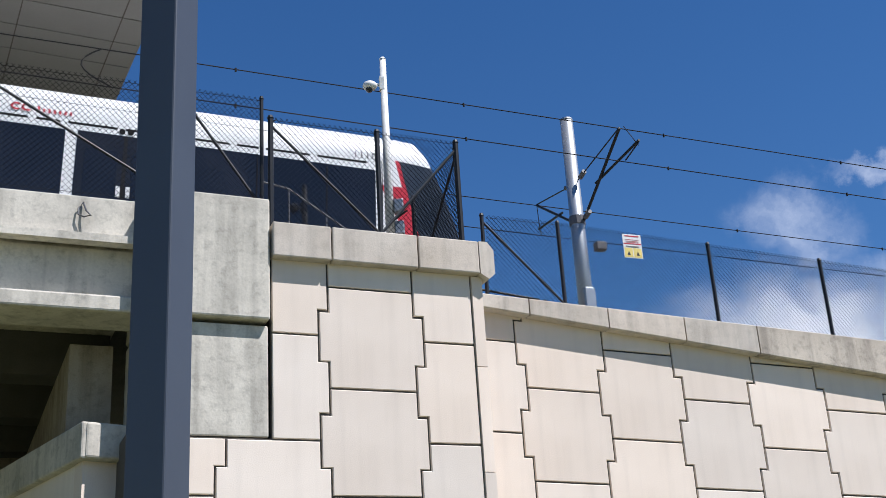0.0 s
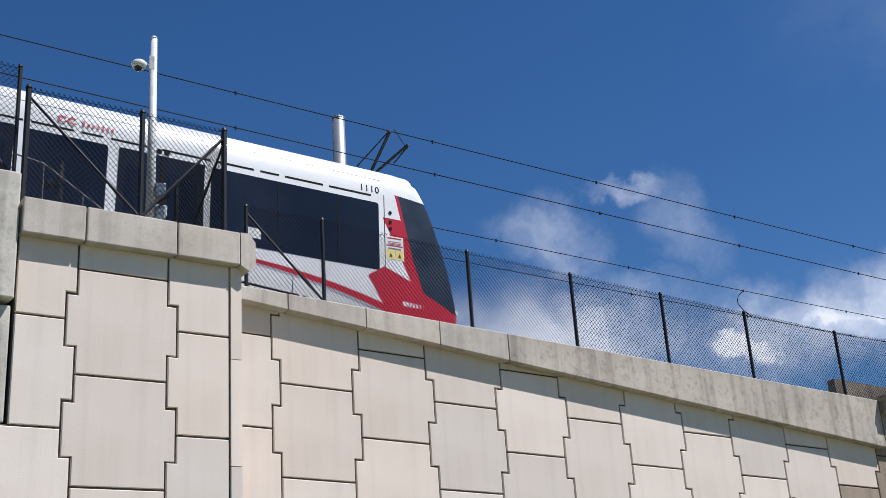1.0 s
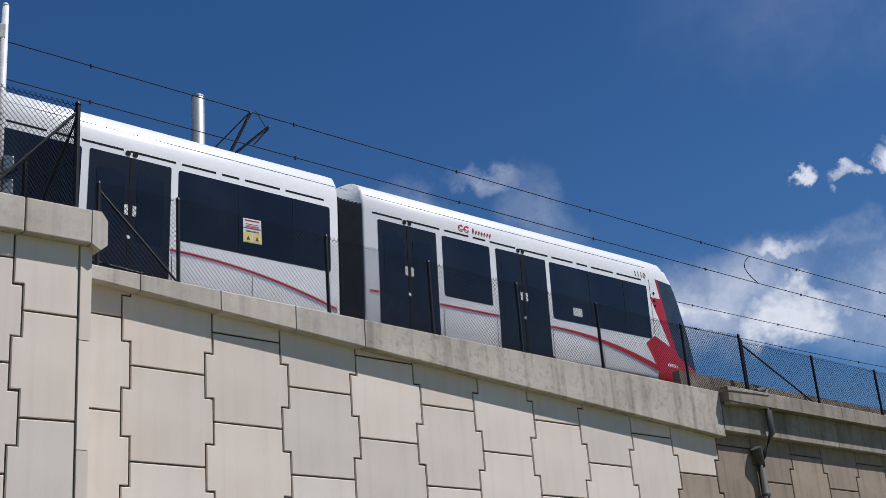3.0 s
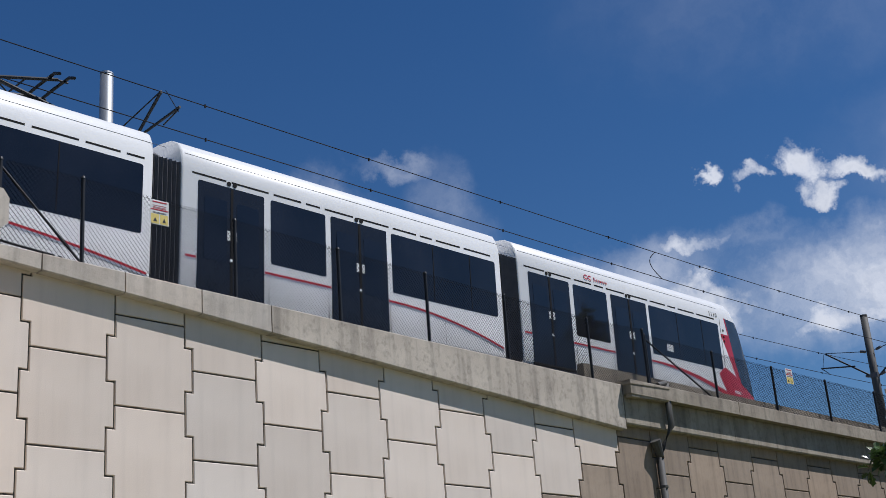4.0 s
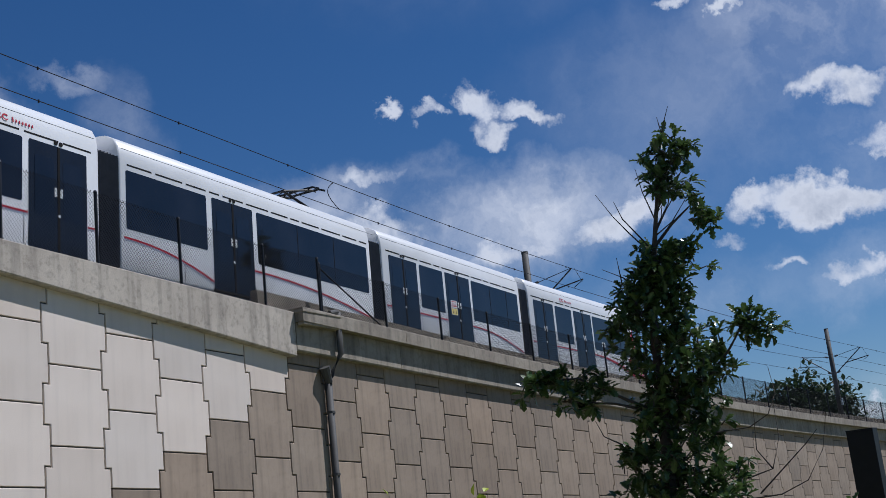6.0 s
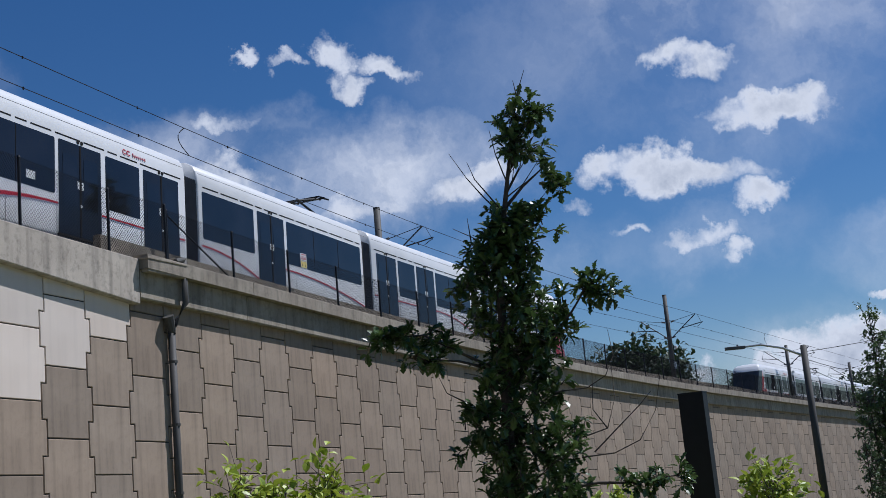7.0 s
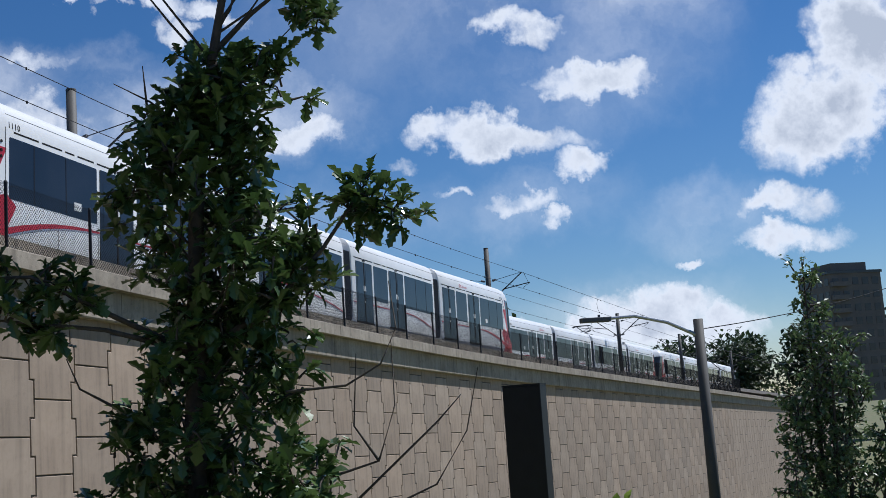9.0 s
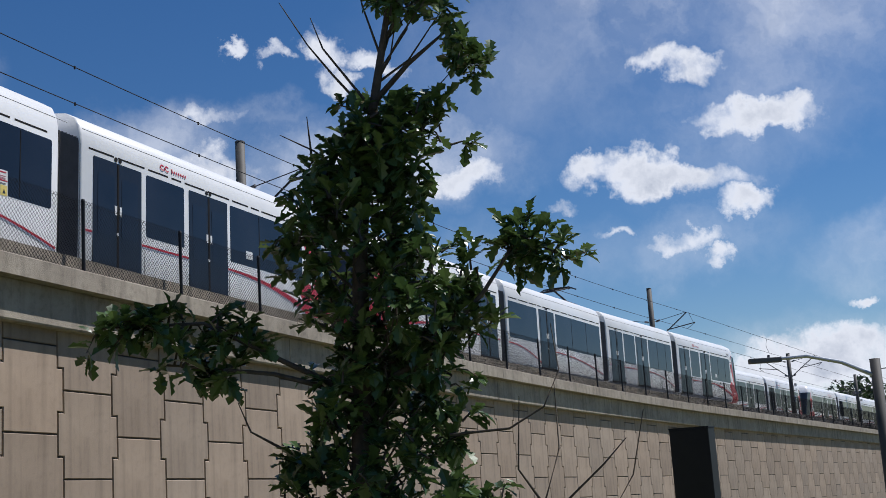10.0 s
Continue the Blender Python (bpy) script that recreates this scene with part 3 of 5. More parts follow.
def build_abutment():
    wall = tagged(part("wall_abutment", box(-3.4, 1.62, 0.035, 0.9, -1.6, EYE + 3.55), "joint"), "pale concrete panel abutment wall at the bridge end", "retaining wall", kind="structure")
    wall.matrix_basis = AB
    part("upper_wall", box(-1.48, 1.62, 0.035, 1.7, EYE + 3.55, EYE + 6.2), "joint", wall)
    part("return_wall", box(1.5, 1.76, 0.3, 2.2, -1.6, EYE + 6.15), "panel", wall)
    joints = {0: 5.78, 1: 5.04}
    for col in range(-3, 2):
        base = EYE + joints[col % 2]
        for k in range(-5, 2):
            zc = base + (k + 0.5) * PH
            top = EYE + (6.18 if col >= -1 else 3.53)
            if zc - PH / 2 > top - 0.05 or zc + PH / 2 < -1.3:
                continue
            u = col * PITCH
            left = (-1.47 - u) if (col == -1 and zc + PH / 2 > EYE + 3.7) else (-3.38 - u)
            lay_panel(wall, Matrix.Translation((u, 0, zc)), "panel", top=top - zc, left=left, right=1.60 - u, fall=0.0)
    # corner column of stacked pieces
    z = -1.5
    while z < EYE + 5.9:
        z1 = min(z + 1.56, EYE + 6.12)
        part("corner_block", prism([(1.62, z + 0.012), (1.79, z + 0.012), (1.79, z1), (1.62, z1)], 0.3), "panel", wall).location = (0, -0.03, 0)
        z = z1
    cuts = [-1.5, -0.62, 0.72, 1.72]
    for a, b in zip(cuts, cuts[1:]):
        part("coping", box(a + 0.01, b - 0.01, -0.17, 0.6, EYE + 6.13, EYE + 6.65, bevel=0.018), "coping", wall)
    part("coping", prism([(1.722, EYE + 6.13), (1.86, EYE + 6.05), (1.96, EYE + 6.14), (1.96, EYE + 6.52), (1.86, EYE + 6.65), (1.722, EYE + 6.65)], 2.6), "coping", wall).location = (0, -0.17, 0)
    # cast blocks at the bridge end
    blk = tagged(part("bridge_end_block", box(-3.22, -1.52, -0.10, 1.6, EYE + 5.2, EYE + 7.02, bevel=0.025), "concrete"), "mottled grey cast concrete block at the bridge end", "concrete block", kind="structure")
    blk.matrix_basis = AB
    lowb = tagged(part("bridge_seat_block", box(-3.22, -1.52, 0.03, 1.6, EYE + 3.57, EYE + 5.14, bevel=0.02), "concrete"), "grey cast concrete bearing block below the bridge", "concrete block", kind="structure")
    lowb.matrix_basis = AB
    # bridge span
    g = tagged(part("bridge_deck", box(-26, -3.2, 0.6, 11.5, EYE + 5.9, EYE + 6.5), "concrete"), "concrete railway bridge span with parapet", "bridge", kind="structure")
    g.matrix_basis = AB
    part("parapet", box(-26, -3.23, 0.30, 0.60, EYE + 6.36, EYE + 6.95, bevel=0.02), "concrete", g)
    part("ledge", prism([(0, EYE + 6.24), (0.2, EYE + 6.24), (0.2, EYE + 6.36), (0, EYE + 6.35)], 22.5, Matrix.Translation((-3.23, 0.16, 0)) @ Matrix.Rotation(radians(90), 4, "Z")), "concrete", g)
    part("girder_web", box(-26, -3.23, 0.50, 0.85, EYE + 5.45, EYE + 6.25), "concrete", g)
    part("girder_flange", box(-26, -3.23, 0.22, 1.1, EYE + 5.27, EYE + 5.5, bevel=0.03), "concrete", g)
    # inner girders: the underside's shade is put into their dark colour
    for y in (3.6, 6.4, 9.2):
        part("girder", box(-26, -3.23, y - 0.3, y + 0.3, EYE + 5.2, EYE + 6.0), "dark_mast", g, "girder under the deck, coloured dark in place of shade")
    # inner wall takes the darker concrete to paint in the shade below the span
    back = tagged(part("abutment_inner_wall", box(-4.0, -3.4, 1.6, 11.5, -1.6, EYE + 5.2), "coping_old"), "concrete abutment wall under the bridge, shade put into its darker colour", "retaining wall", kind="structure")
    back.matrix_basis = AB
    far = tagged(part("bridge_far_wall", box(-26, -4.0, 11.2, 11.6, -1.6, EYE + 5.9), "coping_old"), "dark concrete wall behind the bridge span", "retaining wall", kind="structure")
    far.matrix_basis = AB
    # wing wall running back under the span
    w = tagged(part("wing_wall", box(0, 0.35, 0, 8.5, -1.6, EYE + 3.35), "panel"), "low panelled wing wall with a concrete cap under the bridge", "retaining wall", kind="structure")
    w.matrix_basis = Matrix.Translation((-4.95, 15.4, 0)) @ Matrix.Rotation(radians(38), 4, "Z")
    part("cap", box(-0.12, 0.47, -0.25, 8.5, EYE + 3.33, EYE + 3.82, bevel=0.03), "concrete", w)
    part("wall_end", box(-0.02, 1.1, -0.08, 0.2, -1.6, EYE + 3.33), "panel", w)
    part("cap_end", box(-0.06, 1.2, -0.27, 0.35, EYE + 3.34, EYE + 3.81, bevel=0.03), "concrete", w)
    # canopy of the station over the tracks
    c = tagged(part("station_canopy", box(-30, 0, -0.2, 9.0, 0, 0.5, bevel=0.02), "canopy"), "grey panelled station canopy soffit above the tracks", "canopy", kind="structure")
    c.matrix_basis = Matrix.Translation((-5.15, 19.3, EYE + 13.0)) @ Matrix.Rotation(radians(27.0), 4, "Z")
    for i in range(10):
        part("soffit_panel", box(-30, -0.06, 0.0, 0.9, -0.02, 0.0), "canopy", c).location = (0, i * 0.93 - 0.1, -0.012)
    for i in range(12):
        part("soffit_joint", box(-0.012, 0.012, -0.15, 9.0, -0.012, 0.0), "joint", c).location = (-0.55 - i * 1.85, 0, -0.03)


build_abutment()


# ---- fences ----
def link_mesh(length, height, pitch=0.085, wire=0.0042):
    """Woven diagonal wires of one bay, with twisted ends above the top."""
    bm = bmesh.new()
    h = pitch
    n = int(length / h) + 1
    m = int(height / h) + 1

    def strand(x0, z0, x1, z1):
        if abs(x1 - x0) < 1e-4:
            return
        d = Vector((x1 - x0, 0, z1 - z0)).normalized()
        a = Vector((-d.z, 0, d.x)) * wire
        b = Vector((0, wire, 0))
        r = []
        for p in (Vector((x0, 0, z0)), Vector((x1, 0, z1))):
            r.append([bm.verts.new(p + q) for q in (a, -0.6 * a + b, -0.6 * a - b)])
        for k in range(3):
            bm.faces.new((r[0][k], r[0][(k + 1) % 3], r[1][(k + 1) % 3], r[1][k]))

    slope = 1.05
    run = height / slope
    k = -int(run / h) - 1
    while k * h < length:
        x0, z0 = k * h, 0.0
        x1, z1 = x0 + run, height + 0.03
        if x0 < 0:
            z0, x0 = -x0 * slope, 0.0
        if x1 > length:
            z1, x1 = z1 - (x1 - length) * slope, length
        if x1 > x0:
            strand(x0, z0, x1, z1)
            strand(length - x0, z0, length - x1, z1)
        k += 1
    for z in (0.04, height - 0.02):
        strand(0, z, length, z)
    me = bpy.data.meshes.new("chain_link")
    bm.to_mesh(me)
    bm.free()
    me.materials.append(M["mesh_wire"])
    return me


def post_mesh(height, radius=0.035):
    bm = tube([(0, 0, -0.03), (0, 0, height)], radius, 10)
    add_tube(bm, [(0, 0, height - 0.01), (0, 0, height + 0.035)], [radius * 1.25, radius * 0.8], 10)
    me = bpy.data.meshes.new("post")
    bm.to_mesh(me)
    bm.free()
    me.materials.append(M["black_steel"])
    return me


def span_matrix(p, q):
    d = q - p
    return Matrix.Translation(p) @ Matrix.Rotation(math.atan2(d.y, d.x), 4, "Z") @ Matrix.Rotation(-math.atan2(d.z, math.hypot(d.x, d.y)), 4, "Y")


def fence(points, height, label, braces=(), post_r=0.035):
    root = tagged(empty("chain_link_fence", Matrix.Translation(points[0])), label, "fence")
    inv = root.matrix_basis.inverted()
    cache = {}
    pm = post_mesh(height, post_r)
    for i, p in enumerate(points):
        ob = new("post", pm)
        ob.parent, ob.matrix_basis = root, inv @ Matrix.Translation(p)
    for i, (p, q) in enumerate(zip(points, points[1:])):
        L = round((q - p).length, 2)
        if L not in cache:
            cache[L] = link_mesh(L, height - 0.05)
        ob = new("chain_link", cache[L])
        ob.parent, ob.matrix_basis = root, inv @ span_matrix(p + Vector((0, 0, 0.03)), q + Vector((0, 0, 0.03)))
        if i in braces:
            a, b = (p, q) if braces[i] > 0 else (q, p)
            part("brace", tube([inv @ (a + Vector((0, 0, height * 0.93))), inv @ (b + Vector((0, 0, 0.12)))], 0.022, 8), "black_steel", root)
    return root


def build_fences():
    pts = [place(s_at(0.75), 0.3, top_b(0.75))] + [place(q, 0.18, top_b(x_at(q))) for q in (2.18, 5.2, 7.64, 10.01, 12.43, 15.34)] + [place(17.6, 0.2, top_c(x_at(17.6)))]
    fence(pts, 1.62, "black chain link fence on the pale wall's coping", {0: 1})
    pts = [place(17.66 + 3.03 * k, 0.2, top_c(x_at(17.66 + 3.03 * k))) for k in range(0, 40)]
    fence(pts, 1.5, "black chain link fence on the weathered wall's parapet", {0: 1})
    ab = lambda u, y, z: AB @ Vector((u, y, EYE + z))
    fence([ab(-1.42, 0.2, 6.65), ab(0.28, 0.2, 6.65), ab(1.62, 0.2, 6.65)], 1.85, "black chain link fence on the abutment coping", {0: 1, 1: -1}, post_r=0.042)
    fence([ab(1.62, 0.22, 6.65), ab(1.62, 2.1, 6.6)], 1.75, "short black chain link fence returning to the tracks", {0: 1}, post_r=0.042)
    fence([ab(u, 0.42, 6.98) for u in (-1.50, -2.72, -5.7, -8.6, -11.5, -14.4)], 1.95, "tall black chain link fence on the bridge parapet", {k: -1 for k in range(5)}, post_r=0.03)


build_fences()


# ---- trains ----
CAR = [  # length between joint centres; side openings from the rear joint: (kind, start, end)
    dict(length=9.35, items=[("door", 0.69, 2.28), ("window", 2.45, 3.86), ("door", 4.05, 5.63), ("window", 5.76, 9.25)]),
    dict(length=9.75, items=[("door", 0.69, 2.28), ("window", 2.45, 3.90), ("door", 4.05, 5.65), ("window", 5.80, 9.22)]),
    dict(length=10.95, items=[("window", 0.50, 3.25), ("door", 3.46, 5.04), ("window", 5.22, 10.42)]),
]
HALF = 1.30
PROFILE = [(1.22, 0.22), (1.29, 0.42), (1.30, 1.0), (1.30, 2.92), (1.285, 3.12), (1.24, 3.32), (1.14, 3.50), (0.90, 3.64), (0.45, 3.71), (0.0, 3.72)]


def body_ring(bm, u, w=1.0, zcut=99.0, zlow=0.0):
    pts = []
    for y, z in PROFILE:
        zz = min(max(z, zlow), zcut)
        pts.append((y * w, zz))
    return [bm.verts.new((u, -y, z)) for y, z in pts] + [bm.verts.new((u, y, z)) for y, z in pts[-2::-1]]


def skin(bm, rings):
    for a, b in zip(rings, rings[1:]):
        n = len(a)
        for j in range(n - 1):
            bm.faces.new((a[j], b[j], b[j + 1], a[j + 1]))
        bm.faces.new((a[n - 1], b[n - 1], b[0], a[0]))


NOSE = 2.05
ROOFLINE = [(0.0, 3.72), (0.3, 3.70), (0.6, 3.62), (0.9, 3.44), (1.15, 3.16), (1.4, 2.74), (1.65, 2.20), (1.85, 1.66), (1.98, 1.16), (2.05, 0.78)]
DRAW_IN = [(0.0, 1.0), (0.5, 0.985), (1.0, 0.955), (1.5, 0.91), (2.05, 0.83)]


def table(rows, f):
    return float(np.interp(f, [r[0] for r in rows], [r[1] for r in rows]))


def nose_ring(bm, length, f):
    side = [(1.22, 0.22), (1.27, 0.34)] + [(1.30 if z > 0.5 else 1.29, z) for z in np.arange(0.42, 2.93, 0.10)] + PROFILE[4:]
    cut, w, low = table(ROOFLINE, f), table(DRAW_IN, f), 0.22 + max(0.0, f - 1.4) * 0.25
    pts = [(y * w, min(max(z, low), cut)) for y, z in side]
    row = [(-y, z) for y, z in pts] + [(y, z) for y, z in pts[-2::-1]]
    return [bm.verts.new((length + f - f * 0.24 * (abs(y) / HALF) ** 3, y, z)) for y, z in row]


def car_body(length, cab):
    """A car's shell from its rear joint (u = 0) forwards; a cab ends in a raked nose."""
    bm = bmesh.new()
    rings = [body_ring(bm, 0.30, 0.97), body_ring(bm, 0.36), body_ring(bm, length * 0.5), body_ring(bm, length if cab else length - 0.36)]
    if not cab:
        rings.append(body_ring(bm, length - 0.30, 0.97))
        skin(bm, rings)
        bm.faces.new(rings[-1])
    else:
        skin(bm, rings)
        nose = [nose_ring(bm, length, NOSE * k / 32) for k in range(33)]
        skin(bm, nose)
        bm.faces.new(nose[-1])
    bm.faces.new(rings[0][::-1])
    bmesh.ops.recalc_face_normals(bm, faces=bm.faces)
    if cab:
        # paint edges are cut into the shell, then each field takes its paint
        def field(u0, z0, u1, z1):
            faces = [f for f in bm.faces if f.calc_center_median().x > length + 0.01]
            geom = list({v for f in faces for v in f.verts} | {e for f in faces for e in f.edges}) + faces
            n = Vector((z1 - z0, 0, u0 - u1)).normalized()
            bmesh.ops.bisect_plane(bm, geom=geom, dist=1e-5, plane_co=(length + u0, 0, z0), plane_no=n)

        screen = lambda z: 0.34 + (3.10 - z) * 0.25 + max(0.0, 1.7 - z) * 0.12
        spike = lambda u: 2.44 - 1.94 * u
        low = lambda u: 1.44 - 0.34 * u
        chin = lambda u: 1.06 - 0.36 * (u - 0.9)
        field(screen(3.1), 3.1, screen(1.7), 1.7)
        field(screen(1.7), 1.7, screen(0.6), 0.6)
        field(screen(3.1) - 0.08, 3.1, screen(1.7) - 0.08, 1.7)
        field(screen(1.7) - 0.08, 1.7, screen(0.6) - 0.08, 0.6)
        field(0, spike(0), 1, spike(1))
        field(0, low(0), 1, low(1))
        field(0, chin(0), 1, chin(1))
        field(0, 2.47, 1, 2.50)
        field(0, 3.02, 1, 2.98)
        for f in bm.faces:
            c = f.calc_center_median()
            u, z = c.x - length, c.z
            if u < 0.02 or z > 3.02 - 0.04 * u:
                continue
            if u > screen(z) and z > chin(u):
                f.material_index = 2
            elif z < low(u) or u > screen(z) - 0.08 or spike(u) < z < 2.47 + 0.03 * u:
                f.material_index = 1
    for f in bm.faces:
        f.smooth = True
    return bm


def rounded(x0, x1, z0, z1, r=0.06):
    pts = []
    for cx, cz, a0 in ((x1 - r, z0 + r, -90), (x1 - r, z1 - r, 0), (x0 + r, z1 - r, 90), (x0 + r, z0 + r, 180)):
        for k in range(4):
            a = radians(a0 + 30 * k)
            pts.append((cx + r * math.cos(a), cz + r * math.sin(a)))
    return pts


def side_sheet(outline, side, depth=0.012, out=0.006):
    """A sheet lying on the car's side; side -1 faces the wall."""
    bm = prism(outline, depth)
    if side < 0:
        m = Matrix.Translation((0, -HALF - out, 0))
    else:
        m = Matrix.Translation((0, HALF + out, 0)) @ Matrix.Diagonal((1, -1, 1, 1))
    bmesh.ops.transform(bm, matrix=m, verts=bm.verts)
    bmesh.ops.recalc_face_normals(bm, faces=bm.faces)
    return bm


def text_part(words, size, m, mat, parent, name="fleet_number"):
    cu = bpy.data.curves.new(name, "FONT")
    cu.body, cu.size, cu.extrude = words, size, 0.002
    tmp = new("tmp_text", cu)
    dg = bpy.context.evaluated_depsgraph_get()
    me = bpy.data.meshes.new_from_object(tmp.evaluated_get(dg))
    bpy.data.objects.remove(tmp)
    me.materials.clear()
    me.materials.append(M[mat])
    ob = new(name, me)
    ob.parent, ob.matrix_basis = parent, m
    return ob


def side_face(u, z, side=-1, out=0.02):
    """A pose on the side for lettering that reads from outside."""
    r = Matrix.Rotation(radians(90), 4, "X")
    if side < 0:
        return Matrix.Translation((u, -HALF - out, z)) @ r
    return Matrix.Translation((u, HALF + out, z)) @ Matrix.Rotation(radians(180), 4, "Z") @ r


def dress_car(body, spec, cab, flip, logo):
    L = spec["length"]
    for side in (-1, 1):
        for kind, a, b in spec["items"]:
            if kind == "window":
                w = part("window", side_sheet(rounded(a, b, 1.34, 2.75, 0.05), side, out=0.004), "glass", body)
                if b - a > 3.0:
                    for t in ((0.34, 0.67) if b - a > 4 else (0.38, 0.74)):
                        part("window_bar", side_sheet([(a + (b - a) * t - 0.01, 1.38), (a + (b - a) * t + 0.01, 1.38), (a + (b - a) * t + 0.01, 2.71), (a + (b - a) * t - 0.01, 2.71)], side, 0.004, 0.009), "rubber", body)
            else:
                d = part("door", side_sheet(rounded(a, b, 0.40, 2.76, 0.03), side, 0.03, 0.010), "door", body, "charcoal double-leaf sliding door")
                mid = (a + b) / 2
                for x0, x1 in ((a + 0.14, mid - 0.12), (mid + 0.12, b - 0.14)):
                    part("door_glass", side_sheet(rounded(x0, x1, 1.15, 2.45, 0.05), side, 0.004, 0.016), "glass", body)
                part("door_seal", side_sheet([(mid - 0.03, 0.42), (mid + 0.03, 0.42), (mid + 0.03, 2.74), (mid - 0.03, 2.74)], side, 0.006, 0.017), "rubber", body)
                part("door_button", side_sheet(rounded(mid - 0.05, mid + 0.02, 1.17, 1.24, 0.03), side, 0.004, 0.022), "sign_white", body)
                for x in (mid - 0.11, mid + 0.05):
                    part("door_sticker", side_sheet([(x, 1.62), (x + 0.07, 1.62), (x + 0.07, 1.82), (x, 1.82)], side, 0.003, 0.018), "sign_white", body)
                for x in (mid - 0.07, mid + 0.07):
                    part("door_lamp", side_sheet(rounded(x - 0.05, x + 0.05, 2.79, 2.89, 0.045), side, 0.03, 0.012), "rubber", body)
                part("sill", side_sheet([(a - 0.03, 0.34), (b + 0.03, 0.34), (b + 0.03, 0.40), (a - 0.03, 0.40)], side, 0.05, 0.03), "rubber", body)
        # ventilation slots over the windows
        u, k = 0.55, 0
        while u < L - 0.5:
            w = (0.80, 0.92, 0.72, 0.38)[k % 4]
            if u + w < L - 0.15:
                part("vent_slot", side_sheet([(u, 2.865), (u + w, 2.865), (u + w, 2.905), (u, 2.905)], side, 0.003, 0.003), "rubber", body)
            u, k = u + w + 0.13, k + 1
        # red line along the skirt, with a grey shade line under it
        spans, last = [], 0.42
        for kind, a, b in spec["items"]:
            if kind == "door":
                spans.append((last, a - 0.02))
                last = b + 0.02
        spans.append((last, (L + 0.05) if cab else L - 0.4))
        for a, b in spans:
            if b - a > 0.1:
                drop = 0.55 if (b - a > 3) else 0.0
                n = 8
                up, dn = [], []
                for i in range(n + 1):
                    t = i / n
                    z = 1.13 - drop * t * t
                    thick = 0.024 + (0.055 * t if (drop and cab) else 0.0)
                    up.append((a + (b - a) * t, z + thick))
                    dn.append((a + (b - a) * t, z - thick))
                part("stripe", side_sheet(dn + up[::-1], side, 0.003, 0.003), "red", body)
                part("shade_stripe", side_sheet([(x, z - 0.05) for x, z in dn] + [(x, z - 0.005) for x, z in dn[::-1]], side, 0.003, 0.003), "galvanised", body)
        # seam along the roof's shoulder
        part("roof_seam", tube([(0.4, side * 1.2535, 3.27), (L - 0.02, side * 1.2535, 3.27)], 0.0045, 6), "bellows", body)
        # seams in the skirt
        for u in (2.4, 3.95, 5.7, 7.4):
            part("panel_seam", side_sheet([(u, 0.35), (u + 0.012, 0.35), (u + 0.012, 1.05), (u, 1.05)], side, 0.002, 0.002), "rubber", body)
        part("skirt", side_sheet([(0.4, 0.2), (L - 0.4, 0.2), (L - 0.4, 0.34), (0.4, 0.34)], side, 0.02, 0.002), "roof_gear", body)
        if logo:
            c = 3.05
            m = side_face(c, 3.0, side, 0.012) @ Matrix.Rotation(radians(-9), 4, "X")
            for cx in (0.0, 0.17):
                bm = bmesh.new()
                for k in range(9):
                    a0, a1 = radians(40 + 31 * k), radians(40 + 31 * (k + 1))
                    vs = [bm.verts.new((cx + r * math.cos(a) * 1.2, 0.06 + r * math.sin(a), 0)) for r, a in ((0.045, a0), (0.075, a0), (0.075, a1), (0.045, a1))]
                    bm.faces.new(vs)
                bmesh.ops.remove_doubles(bm, verts=bm.verts, dist=0.0005)
                part("emblem_ring", bm, "red", body).matrix_basis = m
            for k in range(7):
                part("emblem_bar", box(0.34 + 0.085 * k, 0.375 + 0.085 * k, 0.0, 0.115 if k == 0 else 0.075, 0, 0.001), "red", body).matrix_basis = m
        if cab:
            for k, ch in enumerate("1110"):
                text_part(ch, 0.20, side_face(L - 0.52 if side < 0 else L - 0.06, 2.96, side, 0.003) @ Matrix.Rotation(radians(-6), 4, "X") @ Matrix.Translation((0.115 * k, 0, 0)), "rubber", body)
            # red wedge on the flank and along the pillar
            leaf = [(L + 0.02, 0.36), (L + 0.03, 0.36), (L + 0.03, 1.435), (L - 0.02, 1.42), (L - 0.36, 1.20), (L + 0.0, 0.62)]
            part("red_wedge", side_sheet(leaf, side, 0.004, 0.004), "red", body, "red pointed wedge on the cab's flank")
            part("body_seam", side_sheet([(L + 0.02, 0.4), (L + 0.035, 0.4), (L + 0.035, 2.95), (L + 0.02, 2.95)], side, 0.003, 0.002), "rubber", body)
            for k in range(7):
                part("nose_emblem", side_sheet([(L + 0.42 + 0.075 * k, 0.70), (L + 0.475 + 0.075 * k, 0.70), (L + 0.475 + 0.075 * k, 0.79), (L + 0.42 + 0.075 * k, 0.79)], side, 0.006, 0.004 - 1.30 * (1 - table(DRAW_IN, (0.45 + 0.075 * k) / 0.76))), "sign_white", body)
            for z in (2.22, 2.36, 2.56):
                part("lamp_dot", side_sheet(rounded(L + 0.13, L + 0.20, z, z + 0.07, 0.03), side, 0.02, 0.004), "rubber", body)
            part("sticker", side_sheet([(5.9 + 0.55, 1.52), (5.9 + 0.85, 1.52), (5.9 + 0.85, 1.72), (5.9 + 0.55, 1.72)], side, 0.003, 0.009), "sign_white", body)
    part("roof_housing", box(0.9, L - 0.9, -0.7, 0.7, 3.60, 3.73, bevel=0.05), "white", body)
